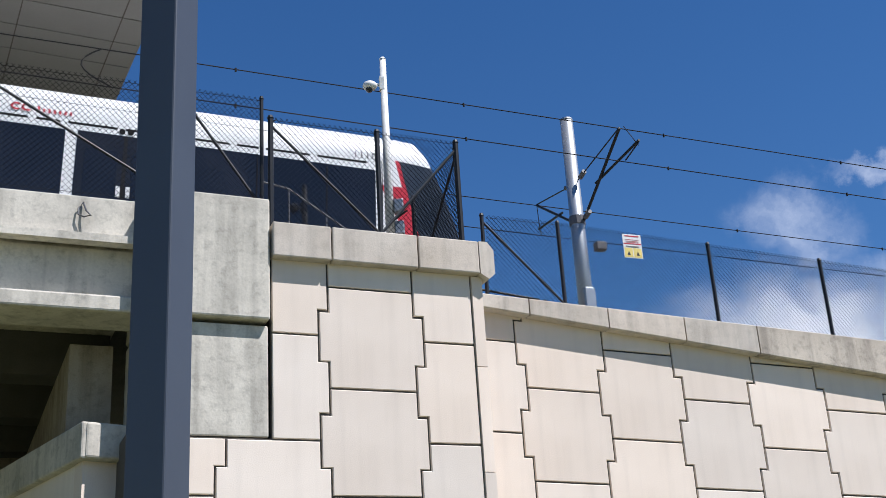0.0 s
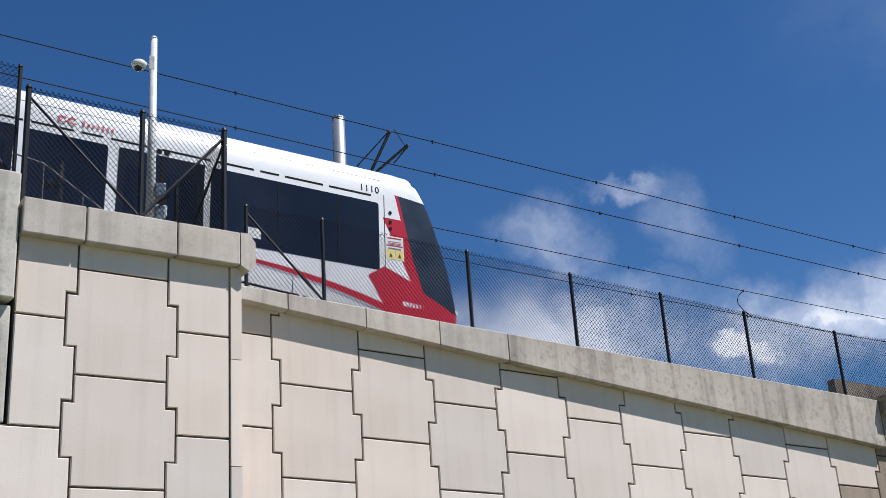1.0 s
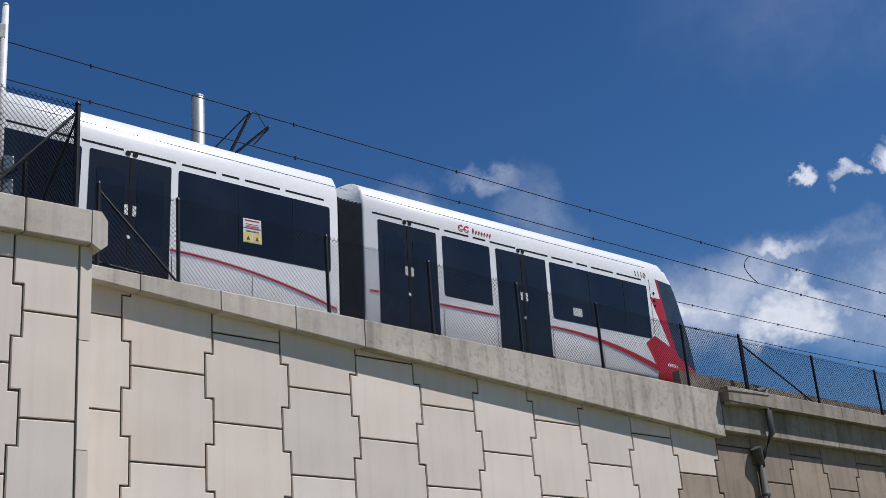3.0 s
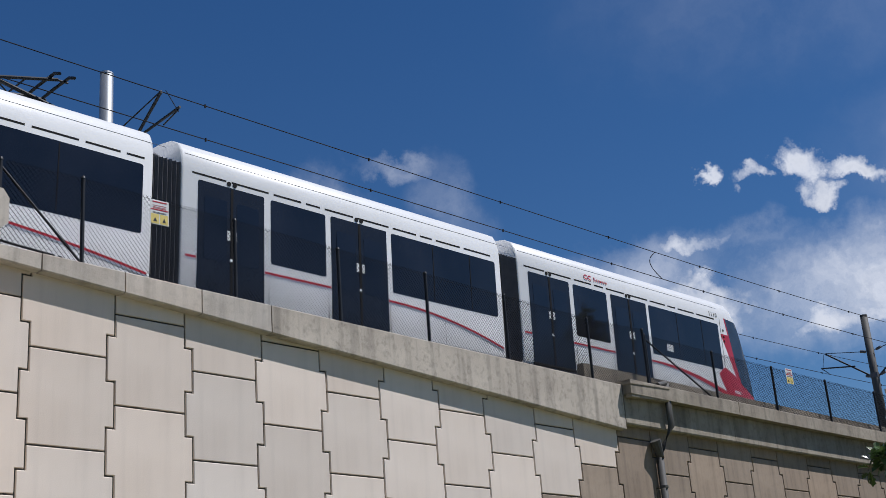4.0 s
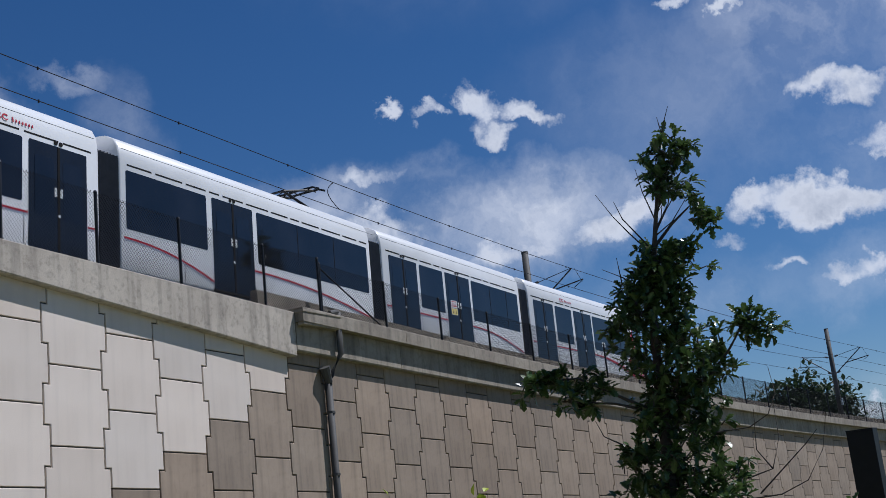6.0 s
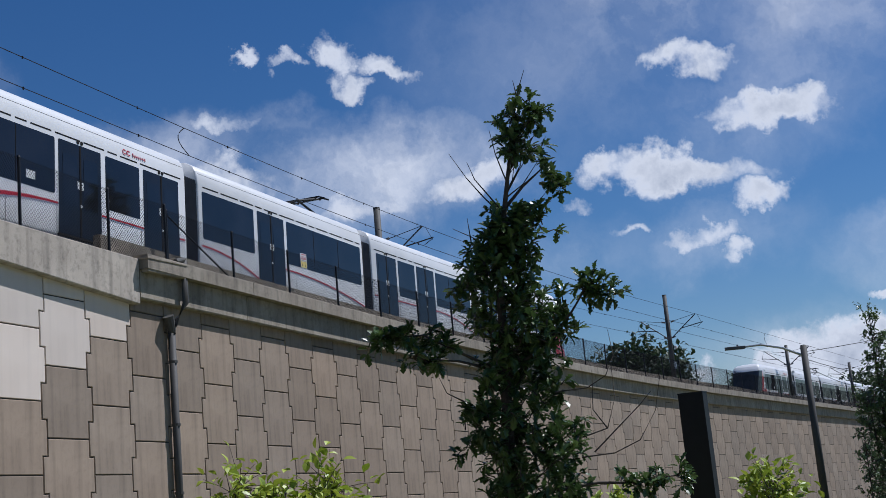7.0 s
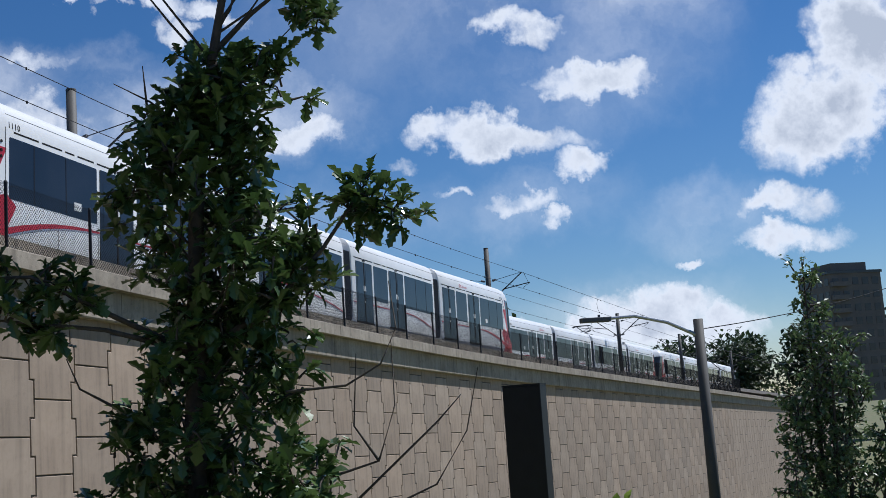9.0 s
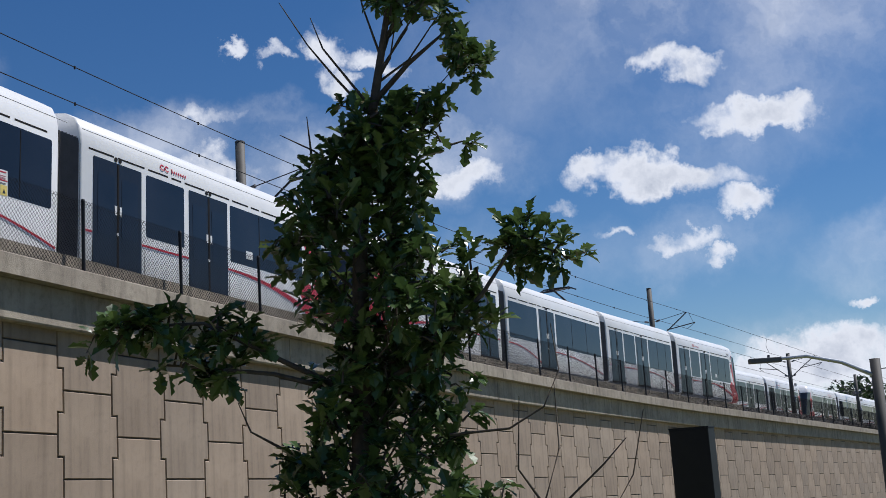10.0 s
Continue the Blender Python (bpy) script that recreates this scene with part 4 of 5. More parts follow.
    if cab:
        part("wiper", tube([(L + 1.86, -0.1, 1.36), (L + 1.38, -0.45, 2.40)], 0.014, 6), "rubber", body)
        for y in (-0.72, 0.72):
            part("headlight", box(L + 1.62, L + 1.98, y - 0.14, y + 0.14, 0.84, 0.95, bevel=0.02), "sign_white", body)
        part("coupler", box(L + 1.7, L + 2.35, -0.16, 0.16, 0.36, 0.60, bevel=0.04), "roof_gear", body)
    for u in (2.0, L - 2.2):
        for y in (-0.72, 0.72):
            part("wheel", tube([(u, y - 0.06, 0.30), (u, y + 0.06, 0.30)], 0.30, 16), "roof_gear", body)
    part("underframe", box(0.5, L - 0.5, -1.05, 1.05, 0.18, 0.42), "roof_gear", body)


def pantograph(body):
    """Half-raised: base frame, lower arm to the knee, upper arm to the head under the wire."""
    part("pantograph_base", box(8.2, 9.7, -0.62, 0.62, 3.68, 3.80, bevel=0.03), "roof_gear", body)
    bm = bmesh.new()
    for y in (-0.42, 0.42):
        add_tube(bm, [(9.5, y * 0.7, 3.84), (7.75, y * 0.8, 4.160)], 0.042, 6)
    add_tube(bm, [(7.75, -0.36, 4.160), (7.75, 0.36, 4.160)], 0.034, 6)
    part("lower_arm", bm, "black_steel", body, "black pantograph lower arm")
    bm = bmesh.new()
    for y in (-0.42, 0.42):
        add_tube(bm, [(7.75, y * 0.8, 4.160), (9.0, y * 1.1, 4.440)], 0.034, 6)
    add_tube(bm, [(8.4, -0.42, 4.310), (8.4, 0.42, 4.310)], 0.02, 6)
    add_tube(bm, [(7.8, -0.34, 4.170), (8.4, 0.38, 4.310)], 0.016, 6)
    part("upper_arm", bm, "black_steel", body)
    for u in (8.86, 9.16):
        part("contact_strip", tube([(u, -0.82, 4.380), (u, -0.6, 4.475), (u, 0, 4.485), (u, 0.6, 4.475), (u, 0.82, 4.380)], 0.034, 6), "black_steel", body)
    for y in (-0.45, 0.45):
        part("head_bar", tube([(8.8, y, 4.440), (9.22, y, 4.440)], 0.02, 6), "black_steel", body)
    part("roof_box", box(5.2, 7.2, -0.6, 0.6, 3.70, 3.77, bevel=0.03), "white", body)


def bellows_mesh():
    bm = bmesh.new()
    rings = []
    for i in range(13):
        w = 0.93 if i % 2 else 0.985
        rings.append(body_ring(bm, -0.30 + 0.05 * i, w, 3.05, 0.35))
    skin(bm, rings)
    bmesh.ops.recalc_face_normals(bm, faces=bm.faces)
    for i, y in enumerate((-0.8, -0.3, 0.25, 0.75)):
        add_tube(bm, [(-0.3, y, 3.16), (0.0, y + 0.05, 3.30), (0.3, y, 3.16)], 0.05, 6)
    return bm


def train_unit(label):
    root = tagged(empty("light_rail_train"), label, "train")
    parts = []
    for i, (spec, cab, flip) in enumerate(((CAR[0], True, False), (CAR[1], False, False), (CAR[2], False, False), (CAR[0], True, True))):
        shell = car_body(spec["length"], cab)
        pane = shell.copy() if cab else None
        if cab:
            bmesh.ops.delete(shell, geom=[f for f in shell.faces if f.material_index == 2], context="FACES")
            bmesh.ops.delete(pane, geom=[f for f in pane.faces if f.material_index != 2], context="FACES")
            for f in pane.faces:
                f.material_index = 0
        body = part("car_body", shell, ("white", "red"), root, "white articulated car with dark window band and red line")
        if cab:
            part("windscreen", pane, "windscreen", body, "tall raked tinted windscreen")
        dress_car(body, spec, cab, flip, cab)
        if i == 2:
            pantograph(body)
        parts.append(body)
    for i in range(3):
        parts.append(part("gangway", bellows_mesh(), "bellows", root, "dark pleated gangway between the cars"))
    return root, parts


unit_a, _ = train_unit("white articulated light rail train with red nose and dark windows")


def unit_parts(root):
    bodies = sorted((o for o in root.children if o.name.startswith("car_body")), key=lambda o: o.name)
    joints = sorted((o for o in root.children if o.name.startswith("gangway")), key=lambda o: o.name)
    return bodies, joints


unit_b = copy_thing(unit_a, Matrix.Identity(4))
unit_c = copy_thing(unit_a, Matrix.Identity(4))
unit_d = copy_thing(unit_a, Matrix.Identity(4))
tagged(unit_b, "second white light rail unit coupled behind the first")
tagged(unit_c, "white light rail train coming the other way on the far track")
tagged(unit_d, "second white light rail unit of the oncoming train")


# ---- line equipment ----
def messenger_z(s):
    x = x_at(s)
    return EYE + 11.62 - 0.030 * x - 0.010 * max(0.0, x - 75)


def contact_z(s):
    x = x_at(s)
    return EYE + 10.84 - 0.0325 * x - 0.0075 * max(0.0, x - 75)


MASTS = [(s_at(4.95), 1.24), (s_at(37.1), 1.15), (s_at(74.4), 1.65), (s_at(103.5), 0.3), (s_at(127.0), 0.3), (s_at(156.0), 0.4)]     # place along the line, height over the messenger wire
NEAR, FAR, MID = 3.06, 7.3, 5.18


def build_wires():
    for track, label in ((NEAR, "overhead line wires above the near track"), (FAR, "overhead line wires above the far track")):
        root = tagged(empty("overhead_line", Matrix.Translation(place(0, track, messenger_z(0)))), label, "overhead line")
        inv = root.matrix_basis.inverted()
        for name, zf in (("messenger_wire", messenger_z), ("contact_wire", contact_z)):
            pts = [inv @ place(s, track, zf(s)) for s in np.arange(s_at(-40), s_at(230), 3.0)]
            part(name, tube(pts, 0.011, 6), "wire", root)
        s = s_at(-30) + 1.3
        while s < s_at(160):
            for zf in (messenger_z, contact_z):
                p = inv @ place(s, track, zf(s))
                part("clamp", tube([p + Vector((0, 0, -0.045)), p + Vector((0, 0, 0.03))], 0.022, 6), "wire", root)
            s += 4.7
        for s in ((-5.4, 22.9, 95.0) if track == NEAR else (20.6, 58.0)):
            pts = []
            for k in range(9):
                t = k / 8
                zz = messenger_z(s) + (contact_z(s) - messenger_z(s)) * t
                b = math.sin(math.pi * t) * 0.32
                pts.append(inv @ place(s - b + 0.5 * (t - 0.3) ** 2, track, zz))
            part("jumper", tube(pts, 0.014, 6), "wire", root)


build_wires()


def mast(s, over, look_of, label, group):
    z0, zt = rail_z(s) - 0.3, messenger_z(s) + over
    root = tagged(empty("catenary_mast", frame_at(s, MID, z0)), label, "mast", group)
    h = zt - z0
    part("pole", tube([(0, 0, 0), (0, 0, h)], [0.185, 0.148], 16), look_of, root, smooth=True)
    part("pole_cap", tube([(0, 0, h), (0, 0, h + 0.04)], [0.155, 0.15], 16), look_of, root)
    part("base_plate", box(-0.3, 0.3, -0.3, 0.3, 0.0, 0.05), "galvanised", root)
    for sgn in (-1, 1):
        y = sgn * 2.12
        zm, zc = messenger_z(s) - z0, contact_z(s) - z0
        arm = part("bracket_tube", tube([(0.1, sgn * 0.12, zc - 0.55), (0.1, y, zm)], 0.035, 8), "black_steel", root, "slanting bracket tube")
        part("stay_tube", tube([(0.05, sgn * 0.12, zm - 0.35), (0.1, y, zm + 0.02)], 0.016, 6), "black_steel", root)
        part("registration_tube", tube([(0.1, sgn * 0.85, zc + 0.02 + (zm - zc) * 0.05), (0.3, y + sgn * 0.40, zc + 0.34)], 0.030, 8), "black_steel", root)
        part("steady_arm", tube([(0.3, y + sgn * 0.36, zc + 0.30), (0.15, y, zc + 0.03)], 0.016, 6), "black_steel", root)
        part("drop_bracket", tube([(0.3, y + sgn * 0.35, zc + 0.24), (0.15, y + sgn * 0.1, zm)], 0.010, 6), "black_steel", root)
        for q in ((0.1, sgn * 0.22, zc - 0.50), (0.06, sgn * 0.25, zm - 0.33)):
            part("insulator", tube([(q[0], q[1], q[2]), (q[0], q[1] + sgn * 0.22, q[2] + 0.06)], [0.06, 0.06], 8), "roof_gear", root)
    part("collar", tube([(0, 0, zc - 0.62), (0, 0, zc - 0.42)], 0.185, 12), "roof_gear", root)
    part("junction_box", box(-0.12, 0.12, -0.26, -0.15, 2.0, 2.5, bevel=0.01), "galvanised", root)
    part("conduit", tube([(-0.14, -0.06, 0.1), (-0.14, -0.06, 2.2)], 0.02, 6), "galvanised", root)
    part("lamp_box", box(0.25, 0.5, -0.35, -0.15, zc - 1.3, zc - 1.1, bevel=0.02), "sign_white" if look_of == "dark_mast" else "roof_gear", root)


for i, (s, over) in enumerate(MASTS):
    mast(s, over, "galvanised" if i == 0 else "dark_mast", "galvanised steel catenary mast with brackets between the tracks" if i == 0 else "dark weathered catenary mast with brackets between the tracks", "catenary masts")


# ---- on the abutment ----
def build_camera_pole():
    p = AB @ Vector((0.52, 0.42, EYE + 6.6))
    root = tagged(empty("surveillance_pole", Matrix.Translation(p)), "white steel pole with a dome camera behind the fence", "camera pole")
    part("pole", tube([(0, 0, 0), (0, 0, 1.3), (0, 0, 3.36)], [0.075, 0.068, 0.05], 14), "white_pole", root, smooth=True)
    part("cap", tube([(0, 0, 3.36), (0, 0, 3.40)], [0.055, 0.03], 12), "white_pole", root)
    part("bracket", tube([(0, 0, 2.86), (-0.16, -0.04, 2.90)], 0.022, 8), "white_pole", root)
    part("mount_plate", box(-0.07, 0.02, -0.06, 0.06, 2.78, 3.02, bevel=0.01), "white_pole", root)
    bm = bmesh.new()
    bmesh.ops.create_uvsphere(bm, u_segments=16, v_segments=10, radius=0.105)
    bmesh.ops.transform(bm, matrix=Matrix.Translation((-0.22, -0.05, 2.86)) @ Matrix.Diagonal((1.15, 1, 0.8, 1)), verts=bm.verts)
    part("camera_housing", bm, "white_pole", root, smooth=True)
    bm = bmesh.new()
    bmesh.ops.create_uvsphere(bm, u_segments=12, v_segments=8, radius=0.065)
    bmesh.ops.transform(bm, matrix=Matrix.Translation((-0.23, -0.06, 2.80)), verts=bm.verts)
    part("camera_dome", bm, "glass", root, smooth=True)
    for z in (0.25, 0.62):
        part("equipment_box", box(0.07, 0.22, -0.08, 0.08, z, z + 0.22, bevel=0.015), "galvanised", root)
    part("bracket_arm", tube([(0.0, -0.1, 0.42), (0.28, -0.1, 0.62)], 0.015, 6), "black_steel", root)


build_camera_pole()


def build_handrails():
    ab = lambda u, y, z: AB @ Vector((u, y, EYE + z))
    root = tagged(empty("stair_handrail", Matrix.Translation(ab(-1.3, 0.9, 6.6))), "thin grey steel handrail behind the abutment fence", "handrail")
    inv = root.matrix_basis.inverted()
    pts = [inv @ ab(*q) for q in ((-1.35, 0.9, 7.75), (-0.95, 0.9, 7.68), (0.15, 0.9, 6.98), (0.42, 0.9, 6.98), (0.42, 0.9, 6.6))]
    part("rail", tube(pts, 0.014, 8), "roof_gear", root)
    for u, z in ((-0.95, 7.68), (-0.35, 7.3)):
        part("upright", tube([inv @ ab(u, 0.9, z), inv @ ab(u, 0.9, 6.5)], 0.012, 8), "roof_gear", root)
    root = tagged(empty("low_guard_rail", Matrix.Translation(place(s_at(1.0), 0.6, top_b(1.0)))), "low black steel guard rail at the end of the coping", "guard rail")
    inv = root.matrix_basis.inverted()
    a, b = place(s_at(0.75), 0.55, top_b(0.75) + 0.36), place(s_at(1.75), 0.55, top_b(1.75) + 0.30)
    part("rail", tube([inv @ a, inv @ b], 0.022, 8), "black_steel", root)
    for x in (1.70, 1.85):
        part("upright", tube([inv @ place(s_at(x), 0.55, top_b(x) - 0.05), inv @ place(s_at(x), 0.55, top_b(x) + 0.31)], 0.03, 8), "black_steel", root)
    # bent cable loop on the parapet
    m = AB @ Vector((-4.05, 0.27, EYE + 6.72))
    pts = [(0, 0, 0.12), (-0.06, -0.03, 0.02), (-0.05, -0.05, -0.08), (0.03, -0.05, -0.12), (0.12, -0.04, -0.10), (0.05, -0.03, -0.02), (0.0, 0, 0.10)]
    ob = part("cable_loop", tube(pts, 0.013, 6), "roof_gear")
    ob.matrix_basis = Matrix.Translation(m)
    tagged(ob, "loose grey cable loop hanging on the concrete parapet", "cable")


build_handrails()


def build_sign(x, track_top, mat_label):
    m = frame_at(s_at(x), 0.12, track_top)
    root = tagged(empty("warning_sign", m), mat_label, "sign")
    part("plate", box(-0.185, 0.185, 0, 0.006, 0, 0.45, bevel=0.002), "sign_white", root)
    f = lambda x0, x1, z0, z1, c, n="print_bar": part(n, box(x0, x1, -0.004, -0.001, z0, z1), c, root)
    f(-0.14, 0.14, 0.405, 0.425, "red", "red_band")
    f(-0.175, 0.175, 0.262, 0.28, "red", "red_band")
    for z in (0.345, 0.315, 0.295):
        f(-0.13, 0.13, z, z + 0.006, "red")
    for z in (0.222, 0.205):
        f(-0.13, 0.13, z, z + 0.005, "sign_black")
    for x0 in (-0.17, 0.01):
        f(x0, x0 + 0.16, 0.015, 0.19, "sign_yellow", "yellow_field")
        bm = prism([(x0 + 0.045, 0.05), (x0 + 0.115, 0.05), (x0 + 0.08, 0.13)], 0.002)
        bmesh.ops.transform(bm, matrix=Matrix.Translation((0, -0.0075, 0)), verts=bm.verts)
        part("pictogram", bm, "sign_black", root)
    return root


build_sign(3.33, top_b(3.33) + 1.12, "white warning sign with red bands and yellow fields on the fence")
build_sign(22.75, top_c(22.75) + 1.1, "small white warning sign further along the fence")


# ---- corner: barrier, gutter, downpipe ----
def build_corner():
    sweep_barrier = sweep(S_CORNER - 0.55, s_at(75), 2.0, lambda x: [(0.42, top_c(x) - 0.3), (0.44, top_c(x) + 0.50), (0.64, top_c(x) + 0.50), (0.66, top_c(x) - 0.3)], "track_barrier", "coping_old")
    tagged(sweep_barrier, "low grey concrete barrier behind the parapet fence", "barrier", kind="structure")
    m = frame_at(S_CORNER, 0, top_c(X_CORNER))
    g = tagged(empty("gutter", m), "concrete gutter trough at the change of walls", "gutter")
    part("trough", box(0.05, 1.55, -0.42, -0.23, -0.42, -0.10, bevel=0.02), "coping_old", g)
    part("lip", box(0.0, 1.6, -0.46, -0.20, -0.12, -0.06, bevel=0.012), "coping_old", g)
    m = frame_at(S_CORNER + 1.62, 0, 0)
    t = top_c(X_CORNER)
    p = tagged(empty("downpipe", m), "grey metal rainwater downpipe with an offset on the wall", "downpipe")
    part("outlet", tube([(-0.35, -0.34, t - 0.02), (-0.05, -0.34, t + 0.05), (0.0, -0.34, t - 0.02)], 0.07, 10), "dark_mast", p)
    part("upper_pipe", tube([(0, -0.34, t + 0.05), (0.0, -0.34, t - 1.0), (-0.32, -0.2, t - 1.55), (-0.34, -0.16, t - 1.75)], 0.078, 12), "dark_mast", p, smooth=True)
    part("hopper", tube([(-0.50, -0.16, t - 1.35), (-0.34, -0.15, t - 1.72)], [0.14, 0.09], 10), "dark_mast", p)
    part("lower_pipe", tube([(-0.34, -0.13, t - 1.6), (-0.34, -0.13, -1.4)], 0.088, 12), "dark_mast", p, smooth=True)
    for z in (1.6, 3.2, 4.7):
        part("clip", tube([(-0.34, -0.13, z), (-0.34, -0.13, z + 0.06)], 0.11, 10), "dark_mast", p)


build_corner()


# ---- street side ----
def build_street():
    # painted column close to the viewer
    root = tagged(empty("steel_column", Matrix.Translation((-0.872, 3.395, 0)) @ Matrix.Rotation(radians(-19), 4, "Z")), "slate grey painted square steel column", "column")
    part("shaft", box(-0.0675, 0.0675, -0.0675, 0.0675, 0.02, 7.0, bevel=0.006), "grey_paint", root)
    part("base_plate", box(-0.14, 0.14, -0.14, 0.14, -0.05, 0.02, bevel=0.004), "grey_paint", root)
    # dark pylon
    low = ground_z(38.83, 24.67) - 0.1
    root = tagged(empty("dark_post", Matrix.Translation((38.83, 24.67, low)) @ Matrix.Rotation(math.atan2(-0.356, 0.089), 4, "Z")), "matt black rectangular steel post beside the tree", "post")
    part("shaft", box(-0.485, 0.485, -0.256, 0.256, 0, 3.58 - low, bevel=0.015), "black_steel", root)
    part("cap", box(-0.495, 0.495, -0.266, 0.266, 3.58 - low, 3.62 - low), "black_steel", root)
    # street lamp
    base = Vector((39.16, 20.08, ground_z(39.16, 20.08) - 0.1))
    top = 4.79 - base.z
    root = tagged(empty("street_lamp", Matrix.Translation(base)), "dark wooden street lamp pole with a curved arm", "street lamp")
    part("pole", tube([(0, 0, 0), (0, 0, top)], [0.145, 0.112], 12), "dark_mast", root, smooth=True)
    head = Vector((37.73, 21.63, 4.92)) - base
    part("arm", tube([(0, 0, top - 0.39), (head.x * 0.35, head.y * 0.35, top - 0.03), (head.x * 0.7, head.y * 0.7, top + 0.15), tuple(head)], [0.045, 0.042, 0.038, 0.034], 8), "galvanised", root)
    d = Vector((head.x, head.y, 0)).normalized()
    bm = box(-0.06, 0.64, -0.11, 0.11, -0.07, 0.04, bevel=0.02)
    lm = part("lantern", bm, "roof_gear", root)
    lm.matrix_basis = Matrix.Translation(head) @ Matrix.Rotation(math.atan2(d.y, d.x), 4, "Z")
    part("photocell", tube([tuple(head + d * 0.2 + Vector((0, 0, 0.02))), tuple(head + d * 0.2 + Vector((0, 0, 0.10)))], 0.03, 8), "roof_gear", root)
    # service cables from the pole
    for k, (q, sag) in enumerate((((66, 19, 8.2), 0.4), ((72, 28.0, 4.6), 0.5), ((74, 33.0, 4.4), 0.4))):
        a, b = base + Vector((0, 0, top - 0.24 - 0.25 * k)), Vector(q)
        pts = [a.lerp(b, t) - Vector((0, 0, 4 * sag * t * (1 - t))) for t in [i / 14 for i in range(15)]]
        tagged(part("service_cable", tube([p - base for p in pts], 0.012, 5), "wire"), "thin black service cable from the lamp pole", "cable").matrix_basis = Matrix.Translation(base)
    # tower block
    c = sky_way(-72.4, 0) * 300
    root = tagged(empty("apartment_tower", Matrix.Translation((c.x, c.y, 0)) @ Matrix.Rotation(radians(-40), 4, "Z")), "distant dark brown apartment tower with rows of balconies", "building")
    part("wall", box(-6.6, 6.6, -6, 6, -1, 27.4), "tower", root)
    part("roof", box(-6.9, 6.9, -6.3, 6.3, 27.4, 28.0), "tower_dark", root)
    part("penthouse", box(-4.5, 4.5, -4, 4, 28.0, 30.0), "tower", root)
    wm = None
    for fl in range(9):
        for k in range(5):
            for face in (0, 1):
                if wm is None:
                    bm = box(-0.75, 0.75, -0.06, 0.06, 0, 1.6)
                    w = part("window", bm, "tower_dark", root)
                    wm = w.data
                else:
                    w = new("window", wm)
                    w.parent = root
                q = -5.0 + 2.5 * k
                w.matrix_basis = Matrix.Translation((q, -6.02, 1.2 + 2.95 * fl)) if face == 0 else Matrix.Translation((-6.62, q, 1.2 + 2.95 * fl)) @ Matrix.Rotation(radians(90), 4, "Z")
        part("balcony", box(-6.4, -2.2, -7.2, -6.05, 0.9 + 2.95 * fl, 1.9 + 2.95 * fl), "tower", root)


build_street()


# ---- plants ----
def add_leaf(bm, p, d, up, size, lobes):
    """A lobed or plain leaf blade, folded on its rib."""
    d = d.normalized()
    side = d.cross(up)
    if side.length < 1e-3:
        side = d.cross(Vector((1, 0, 0)))
    side.normalize()
    nrm = side.cross(d)
    L = size
    if lobes:
        shape = ((0.0, 0.02), (0.18, 0.10), (0.27, 0.22), (0.36, 0.12), (0.52, 0.30), (0.63, 0.16), (0.80, 0.25), (1.0, 0.02))
    else:
        shape = ((0.0, 0.02), (0.25, 0.24), (0.5, 0.31), (0.75, 0.2), (1.0, 0.01))
    curl = random.uniform(0.05, 0.3)
    rib = [bm.verts.new(p + d * (L * t) - nrm * (L * curl * t * t)) for t, _ in shape]
    for sgn in (-1, 1):
        edge = [bm.verts.new(p + d * (L * t) + side * (sgn * L * w) + nrm * (L * (0.12 * w / 0.3 - curl * t * t))) for t, w in shape]
        for i in range(len(shape) - 1):
            f = (rib[i], rib[i + 1], edge[i + 1], edge[i])
            bm.faces.new(f if sgn < 0 else f[::-1])


def rand_dir(zbias=0.0):
    while True:
        v = Vector((random.uniform(-1, 1), random.uniform(-1, 1), random.uniform(-1, 1)))
        if 0.05 < v.length < 1:
            v.normalize()
            v.z += zbias
            return v.normalized()


def leaf_spray(bm, wood, start, end, n, size, lobes, spread, droop=0.0):
    """A twig with leaves set round its outer part."""
    start, end = Vector(start), Vector(end)
    mid = start.lerp(end, 0.5) + Vector((0, 0, 0.03))
    add_tube(wood, [start, mid, end], [0.012, 0.008, 0.004], 5, cap=False)
    axis = (end - start).normalized()
    for i in range(n):
        t = random.uniform(0.25, 1.0) ** 0.7
        p = start.lerp(end, t) + rand_dir() * random.uniform(0, spread)
        d = (axis * 0.6 + rand_dir(0.15 - droop)).normalized()
        add_leaf(bm, p, d, Vector((random.uniform(-0.5, 0.5), random.uniform(-0.5, 0.5), 1)), size * random.uniform(0.65, 1.15), lobes)


